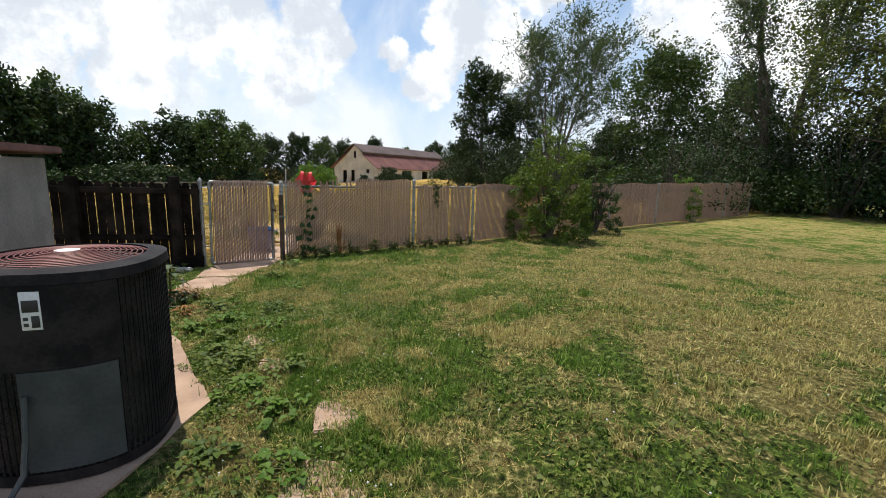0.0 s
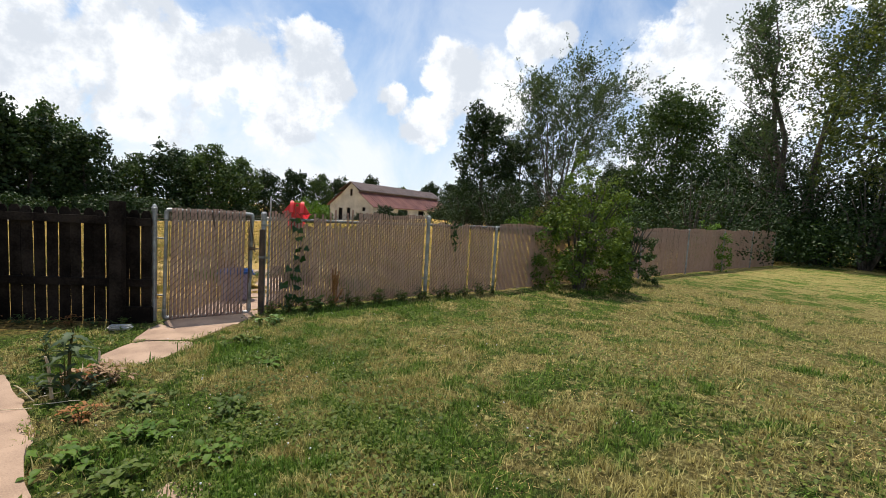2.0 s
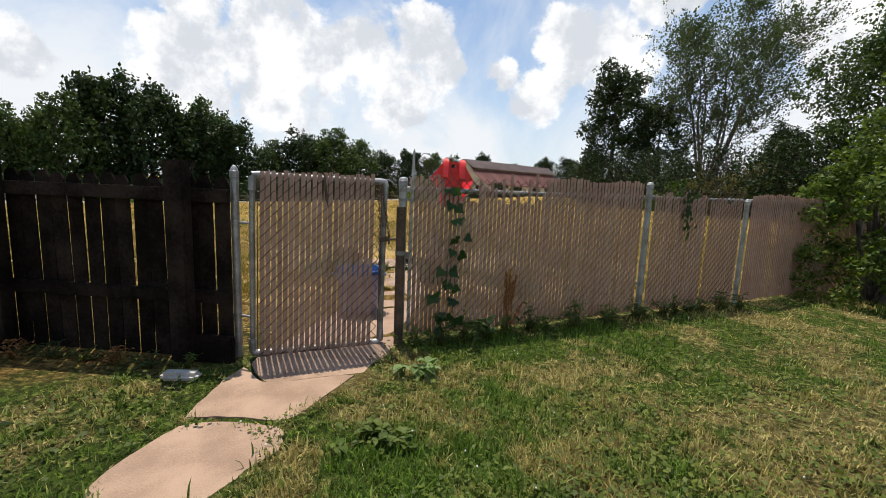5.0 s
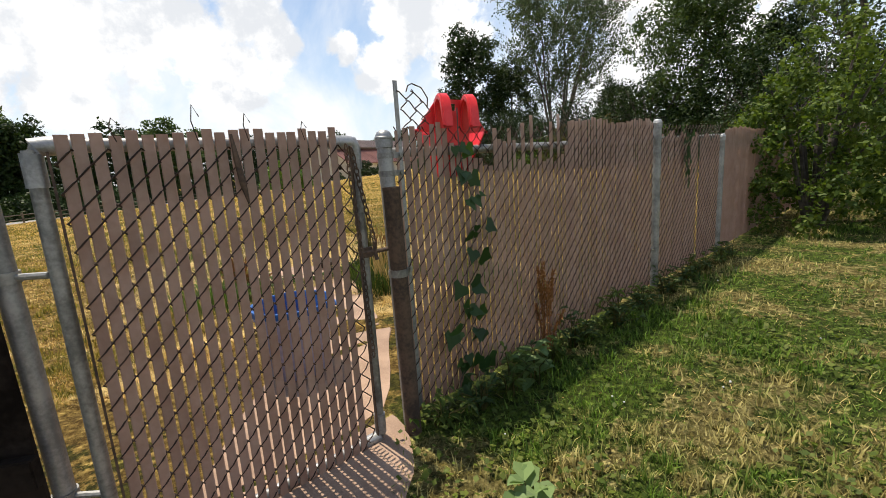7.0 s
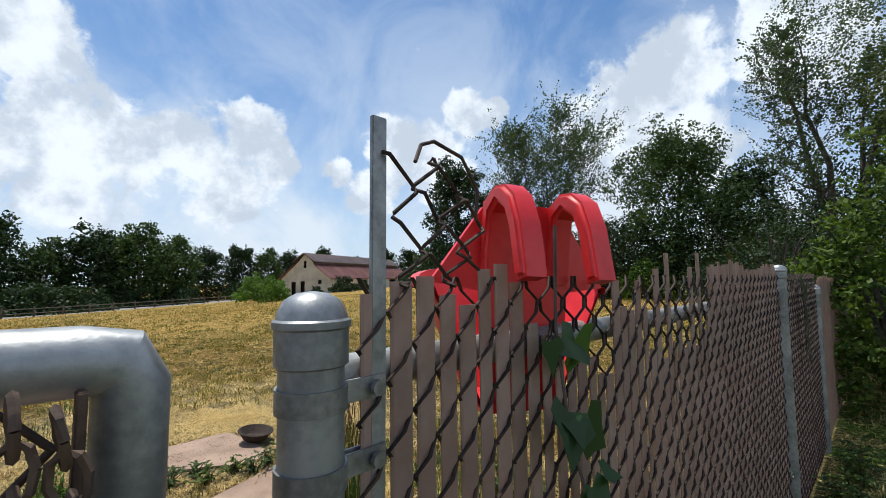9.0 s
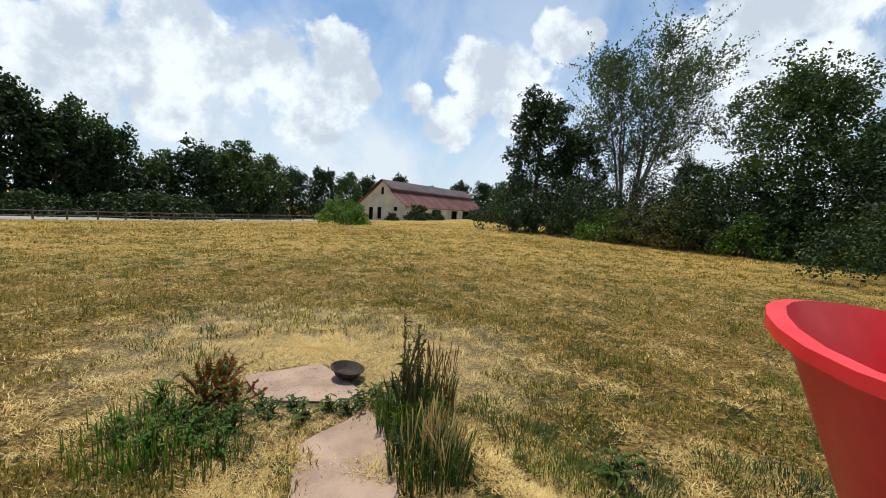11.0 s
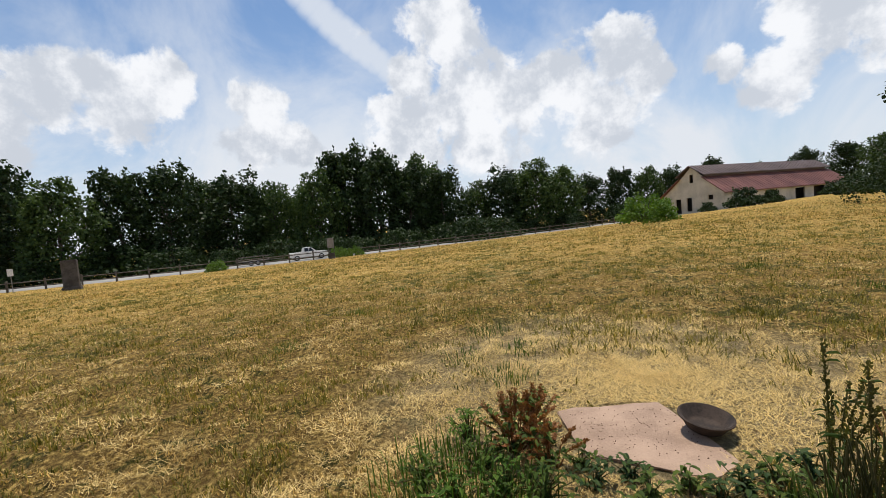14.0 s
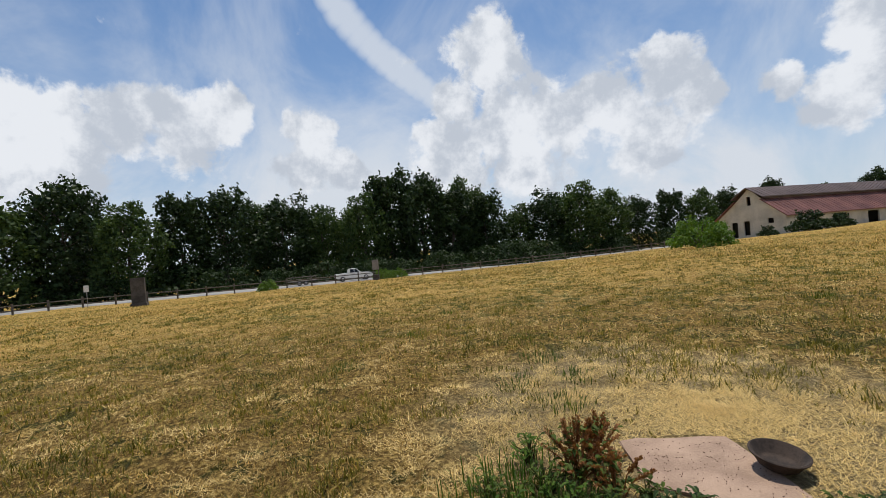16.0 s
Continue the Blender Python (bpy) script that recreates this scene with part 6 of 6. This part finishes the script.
def grass_tuft(name, m, label, count, height, spread, mat, seed, width=0.007, heads=None, category="grass", lean=0.45):
    pyr = random.Random(seed)
    root = empty(name, m, label, category)
    bm = bmesh.new()
    hb = bmesh.new() if heads else None
    for i in range(count):
        a, r = pyr.uniform(0, 2 * math.pi), spread * pyr.random() ** 0.6
        p = Vector((r * math.cos(a), r * math.sin(a), -0.01))
        b2 = a + pyr.gauss(0, 0.7)
        h, ln = height * pyr.uniform(0.4, 1.0), lean * pyr.uniform(0.2, 1.2)
        d = Vector((math.cos(b2), math.sin(b2), 0))
        s = Vector((-d.y, d.x, 0)) * width * 0.5
        pts = [p, p + Vector((0, 0, h * 0.5)) + d * h * ln * 0.22, p + Vector((0, 0, h * 0.85)) + d * h * ln * 0.6, p + Vector((0, 0, h * (1.0 - 0.3 * ln))) + d * h * ln]
        ws = (1.0, 0.9, 0.6, 0.06)
        left, right = [bm.verts.new(q - s * k) for q, k in zip(pts, ws)], [bm.verts.new(q + s * k) for q, k in zip(pts, ws)]
        for k in range(3):
            bm.faces.new((left[k], right[k], right[k + 1], left[k + 1]))
    part("grass", bm, mat, root)["kind"] = "stuff"
    if heads:
        for i in range(count // 7):
            a, r = pyr.uniform(0, 2 * math.pi), spread * 0.8 * pyr.random()
            p = Vector((r * math.cos(a), r * math.sin(a), 0))
            h = height * pyr.uniform(0.9, 1.45)
            top = p + Vector((pyr.gauss(0, 0.12) * h, pyr.gauss(0, 0.12) * h, h))
            mid = p.lerp(top, 0.6) + Vector((0, 0, 0.04))
            tube(hb, [p, mid, top], [0.0022, 0.0018, 0.0012], 4, False)
            ax = (top - mid).normalized()
            tube(hb, [top - ax * 0.09, top - ax * 0.05, top, top + ax * 0.02], [0.001, 0.0045, 0.0035, 0.0008], 5, False)
        part("stalkwork", hb, heads, root)["kind"] = "stuff"
    return root


def at(x, y, turn=0.0, dz=0.0):
    return pose(x, y, zf(x, y) + dz, 0, 0, turn)


# outside the gate
leafy_plant("dock_weed", at(-1.98, 2.60), "red-brown seeding dock weed with coarse leaves", 34, 0.31, 0.26, 0.05, M_WEED, 201, heads=M_DOCK)
leafy_plant("dock_weed", at(-1.74, 2.56), "red-brown seeding dock weed by the slab", 22, 0.24, 0.20, 0.045, M_WEED, 202, heads=M_DOCK)
grass_tuft("grass_tuft", at(-2.0, 2.12), "long green grass tuft among dock weeds", 320, 0.20, 0.38, M_LEAF_BRIGHT, 203)
grass_tuft("grass_tuft", at(-1.75, 2.05), "long green grass tuft beside the slab", 320, 0.18, 0.36, M_WEED, 204)
grass_tuft("grass_tuft", at(-0.62, 2.62), "tall dark green grass tuft at the slab edge", 420, 0.27, 0.20, M_WEED, 205, width=0.009, heads=M_LEAF_OLIVE)
grass_tuft("grass_tuft", at(-0.42, 2.20), "tall green grass tuft with dry seed stalks", 420, 0.25, 0.24, M_LEAF_MID, 206, width=0.009, heads=M_STRAWSTEM)
grass_tuft("grass_tuft", at(-0.50, 2.95), "seeding grass tuft with brown stalks", 170, 0.33, 0.15, M_LEAF_OLIVE, 207, heads=M_DOCK)
leafy_plant("tall_weed", at(-0.74, 3.05), "tall thin weed with narrow dark leaves", 8, 0.66, 0.17, 0.06, M_LEAF_MID, 208, broad=0.2, heads=M_LEAF_OLIVE)
leafy_plant("tall_weed", at(-0.62, 2.85), "tall thin weed with narrow dark leaves", 5, 0.58, 0.15, 0.06, M_LEAF_MID, 218, broad=0.2, heads=M_LEAF_OLIVE)
for i, (x, y) in enumerate(((-1.62, 2.62), (-1.40, 2.66), (-1.18, 2.72), (-1.02, 2.85), (-0.92, 2.98), (-1.50, 2.52), (-1.28, 2.56), (-1.05, 2.70), (-0.86, 2.86), (-0.80, 3.1))):
    leafy_plant("ground_weed", at(x, y, 36 * i), "low dark green weed growing between the slabs", 12, 0.12, 0.14, 0.045, M_LEAF_MID if i % 2 else M_WEED, 220 + i, group="weeds between the slabs")
for i, (x, y) in enumerate(((-2.25, 2.55), (-2.0, 2.35), (-1.78, 2.25), (-2.15, 2.1), (-1.9, 2.05), (-1.62, 2.3), (-1.55, 2.05))):
    leafy_plant("ground_weed", at(x, y, 47 * i), "leafy green weed among the dock", 26, 0.17, 0.20, 0.038, M_LEAF_BUSH if i % 2 else M_LEAF_BRIGHT, 270 + i, group="weeds beside the slab")
leafy_plant("dock_weed", at(-1.98, 2.76), "tall red-brown seeding dock weed", 20, 0.30, 0.18, 0.05, M_WEED, 282, heads=M_DOCK)
leafy_plant("ground_weed", at(0.55, 2.35), "low broad-leaved weed in the dry grass", 16, 0.12, 0.26, 0.06, M_WEED, 234)
for i, (x, y) in enumerate(((-2.9, 4.0), (-3.2, 3.6), (-3.6, 4.4), (-2.6, 3.4), (1.0, 4.4), (2.4, 4.2), (-4.4, 5.2), (0.4, 6.2), (-0.6, 8.0), (3.2, 6.4), (-6.2, 4.6), (-5.3, 3.0), (-7.5, 6.5), (-2.0, 9.5), (-9.5, 6.0), (4.5, 9.0))):
    grass_tuft("grass_tuft", at(x, y), "small green grass tuft in the hay stubble", 110, 0.10, 0.22, M_WEED if i % 3 else M_LEAF_BUSH, 240 + i, width=0.006, lean=0.8)

for i, (x, y) in enumerate(((-0.12, 2.98), (0.10, 2.72), (0.22, 2.42), (0.42, 2.30), (0.68, 2.30), (0.66, 1.98), (1.25, 2.56), (1.55, 2.47), (0.88, 1.92), (1.32, 1.95))):
    grass_tuft("grass_tuft", at(x, y), "dark green grass clump along the straw strip", 300, 0.085, 0.19, (M_WEED, M_LEAF_MID, M_LEAF_BUSH)[i % 3], 500 + i, width=0.005, lean=1.0)

# at the foot of the fence, lawn side
for i in range(20):
    a = 0.08 + i * 0.2 + 0.05 * math.sin(i * 3)
    x, y = spot(a, -0.13 - 0.08 * ((i * 7) % 5) / 5)
    leafy_plant("ground_weed", at(x, y, 50 * i), "dark green weed at the foot of the fence", 12, 0.15 + 0.05 * (i % 3), 0.15, 0.055, (M_WEED, M_LEAF_MID)[i % 2], 300 + i, group="weeds along the fence")
leafy_plant("burdock", at(0.42, -0.53), "broad-leaved burdock with large pale green leaves", 4, 0.11, 0.09, 0.10, M_LEAF_PALE, 330, broad=0.62)
leafy_plant("burdock", at(0.27, -0.55), "broad-leaved burdock with large pale green leaves", 3, 0.09, 0.09, 0.085, M_LEAF_PALE, 331, broad=0.62)
leafy_plant("burdock", at(*spot(0.62, -0.22)), "broad-leaved burdock by the fence foot", 3, 0.26, 0.10, 0.12, M_LEAF_PALE, 332, broad=0.6)
leafy_plant("red_weed", at(*spot(0.95, -0.06)), "thin red-stemmed dry weed against the slats", 8, 0.55, 0.10, 0.03, M_DOCK, 333, heads=M_DOCK)
# ivy climbing the slats
ivy = empty("ivy", along(0, -0.02), "dark ivy strand climbing the fence slats", "ivy")
pyr = random.Random(41)
bm, lv = bmesh.new(), bmesh.new()
for x0, h, drift in ((0.40, 1.36, 0.045), (0.31, 0.50, -0.03)):
    pts = [(x0 + drift * math.sin(k * 1.3) + pyr.uniform(-0.02, 0.02), -0.012 - 0.008 * pyr.random(), h * k / 9) for k in range(10)]
    tube(bm, pts, 0.0028, 5, False)
    for k in range(int(h * 20)):
        f = min((k // 3 * 3 + pyr.uniform(0, 1.2)) / (h * 20) * 0.85 + 0.12, 1) * 8.99
        p = Vector(pts[int(f)]).lerp(Vector(pts[int(f) + 1]), f % 1) + Vector((pyr.gauss(0, 0.03), -0.012, 0))
        s, turn_ = pyr.uniform(0.036, 0.085), pyr.gauss(math.pi, 0.8)
        shape = [(0, 0), (0.45, -0.12), (0.62, 0.22), (0.30, 0.55), (0, 1.05), (-0.30, 0.55), (-0.62, 0.22), (-0.45, -0.12)]
        m2 = Matrix.Rotation(turn_, 3, "Y")
        tilt = Matrix.Rotation(pyr.gauss(-0.25, 0.35), 3, "X")
        vs = [lv.verts.new(p + tilt @ (m2 @ Vector((a * s, -0.18 * s * abs(a), c * s)))) for a, c in shape]
        lv.faces.new(vs)
part("stem", bm, M_TWIG, ivy)
part("foliage", lv, M_IVY, ivy)["kind"] = "stuff"
ivy2 = empty("ivy", along(0, -0.02), "small ivy strand on the second fence run", "ivy")
bm, lv = bmesh.new(), bmesh.new()
tube(bm, [(3.02, -0.01, 1.24), (3.1, -0.01, 1.1), (3.05, -0.012, 0.8)], 0.003, 5, False)
for k in range(26):
    p = Vector((3.06 + pyr.gauss(0, 0.05), -0.02, pyr.uniform(0.78, 1.26)))
    s = pyr.uniform(0.03, 0.06)
    m2 = Matrix.Rotation(pyr.gauss(math.pi, 0.8), 3, "Y")
    lv.faces.new([lv.verts.new(p + m2 @ Vector((a * s, -0.18 * s * abs(a), c * s))) for a, c in shape])
part("stem", bm, M_TWIG, ivy2)
part("foliage", lv, M_IVY, ivy2)["kind"] = "stuff"

# by the walk: thistle, dead stalks, clover and plantain
thistle = leafy_plant("thistle", at(-0.03, -2.66), "grey-green spiny thistle beside the walk", 3, 0.44, 0.07, 0.13, M_LEAF_GREY, 350, broad=0.3)
bm = bmesh.new()
tube(bm, [(0, 0, -0.02), (0.012, 0.02, 0.16), (-0.01, 0.05, 0.30), (0.01, 0.06, 0.46)], [0.012, 0.011, 0.009, 0.005], 8)
part("stem", bm, M_LEAF_OLIVE, thistle)
lv = bmesh.new()
for k in range(11):      # long toothed leaves round the crown
    a, z, ln = k * 2.4, 0.26 + 0.016 * k, 0.20 - 0.009 * k
    d, w = Vector((math.cos(a), math.sin(a), 0.25)).normalized(), Vector((-math.sin(a), math.cos(a), 0))
    c0 = Vector((0, 0.05, z))
    rows = []
    for q in range(9):
        f = q / 8
        wide = (0.022 * math.sin(math.pi * min(1, f + 0.1)) + 0.004) * (1.35 if q % 2 else 0.7)
        mid = c0 + d * ln * f + Vector((0, 0, -0.09 * f * f))
        rows.append([lv.verts.new(mid - w * wide + Vector((0, 0, 0.008))), lv.verts.new(mid), lv.verts.new(mid + w * wide + Vector((0, 0, 0.008)))])
    for p0, p1 in zip(rows, rows[1:]):
        lv.faces.new((p0[0], p0[1], p1[1], p1[0])), lv.faces.new((p0[1], p0[2], p1[2], p1[1]))
part("crown_leaf", lv, M_LEAF_GREY, thistle)["kind"] = "stuff"
for i, (x, y) in enumerate(((-0.16, -2.5), (0.08, -2.62), (-0.05, -2.42), (0.12, -2.45), (-0.22, -2.60), (-0.1, -2.30))):
    leafy_plant("withered_weed", at(x, y, 40 * i), "withered curled brown weed leaves beside the walk", 12, 0.13, 0.13, 0.05, (M_WITHERED, M_LEAF_GREY, M_WITHERED)[i % 3], 520 + i, group="withered weeds by the walk", broad=0.55)
leafy_plant("thistle", at(-0.62, -2.20), "dry thistle with grey-green leaves", 4, 0.40, 0.10, 0.09, M_LEAF_GREY, 351, broad=0.25)
dead = empty("dead_stalks", at(-0.12, -2.68), "pale broken dead weed stalks beside the walk", "stalks")
for x, y, dx, dy, h, r in ((0.04, -0.02, -0.03, -0.01, 0.28, 0.010), (-0.03, 0.42, -0.01, 0.01, 0.19, 0.008), (-0.02, -0.08, -0.10, -0.03, 0.11, 0.004), (0.12, -0.02, 0.05, 0.06, 0.12, 0.004),
                         (0.02, -0.12, 0.26, 0.05, 0.03, 0.003), (0.05, -0.16, -0.34, -0.22, 0.035, 0.0028), (-0.05, -0.02, 0.20, 0.12, 0.04, 0.0035), (0.10, 0.10, -0.05, 0.10, 0.17, 0.003)):
    bm = bmesh.new()
    tube(bm, [(x, y, 0.012), (x + dx * 0.4 + 0.008, y + dy * 0.4 - 0.006, 0.012 + h * 0.5), (x + dx * 0.75, y + dy * 0.75 + 0.008, 0.012 + h * 0.8), (x + dx, y + dy, 0.012 + h)], [r, r * 0.95, r * 0.85, r * 0.6], 6)
    part("stalk", bm, M_BLEACHED, dead)
for i in range(16):      # dry leaves and weeds at the foot of the board fence
    p = board_fence.matrix_basis @ Vector((0.05 + i * 0.235, 0.16 + 0.06 * ((i * 3) % 4) / 4, 0))
    leafy_plant("ground_weed", at(p.x, p.y, 61 * i), "low dark weed at the foot of the board fence", 10, 0.09 + 0.03 * (i % 3), 0.14, 0.04, (M_WEED, M_LEAF_MID, M_DOCK)[i % 3], 400 + i, group="weeds along the board fence")
leafy_plant("red_weed", at(-0.12, -2.42), "low dry reddish weed at the slab edge", 20, 0.12, 0.18, 0.04, M_DOCK, 352)
leafy_plant("red_weed", at(0.35, -2.95), "low dry reddish weed at the slab edge", 14, 0.10, 0.20, 0.04, M_DOCK, 353)
for i, (x, y) in enumerate(((0.55, -2.75), (0.85, -3.1), (1.05, -3.5), (1.45, -3.3), (1.5, -4.0), (1.7, -4.35), (1.9, -4.1), (2.0, -4.6), (1.25, -3.85), (0.7, -3.35), (1.15, -2.8), (2.3, -5.05), (1.85, -5.0), (1.0, -1.9), (0.45, -1.3))):
    leafy_plant("clover_patch", at(x, y, 70 * i), "low bright green clover and plantain leaves", 20, 0.07, 0.24, 0.05, M_LEAF_BRIGHT if i % 2 else M_WEED, 360 + i, group="clover in the lawn", broad=0.7)
bm = bmesh.new()
box(bm, 0, 0, 0.03, 0.22, 0.09, 0.05, 0.02)
tagged(part("stone", bm, M_STONE, at=at(-0.93, -1.12, 20)), "pale flat stone at the fence foot", "stone")
bm = bmesh.new()
for i in range(170):
    while True:
        x, y = pyr.uniform(-2.0, -1.05), pyr.uniform(2.75, 3.48)
        if abs(x + 1.53) / 0.46 + abs(y - 3.08) / 0.40 < 0.98:
            break
    bmesh.ops.create_icosphere(bm, subdivisions=1, radius=pyr.uniform(0.002, 0.0033), matrix=Matrix.Translation((x, y, zf(-1.5, 3.04) + 0.022)))
tagged(part("fallen_berries", bm, M_SEED), "small dark berries scattered on the slab", "berries", kind="stuff")
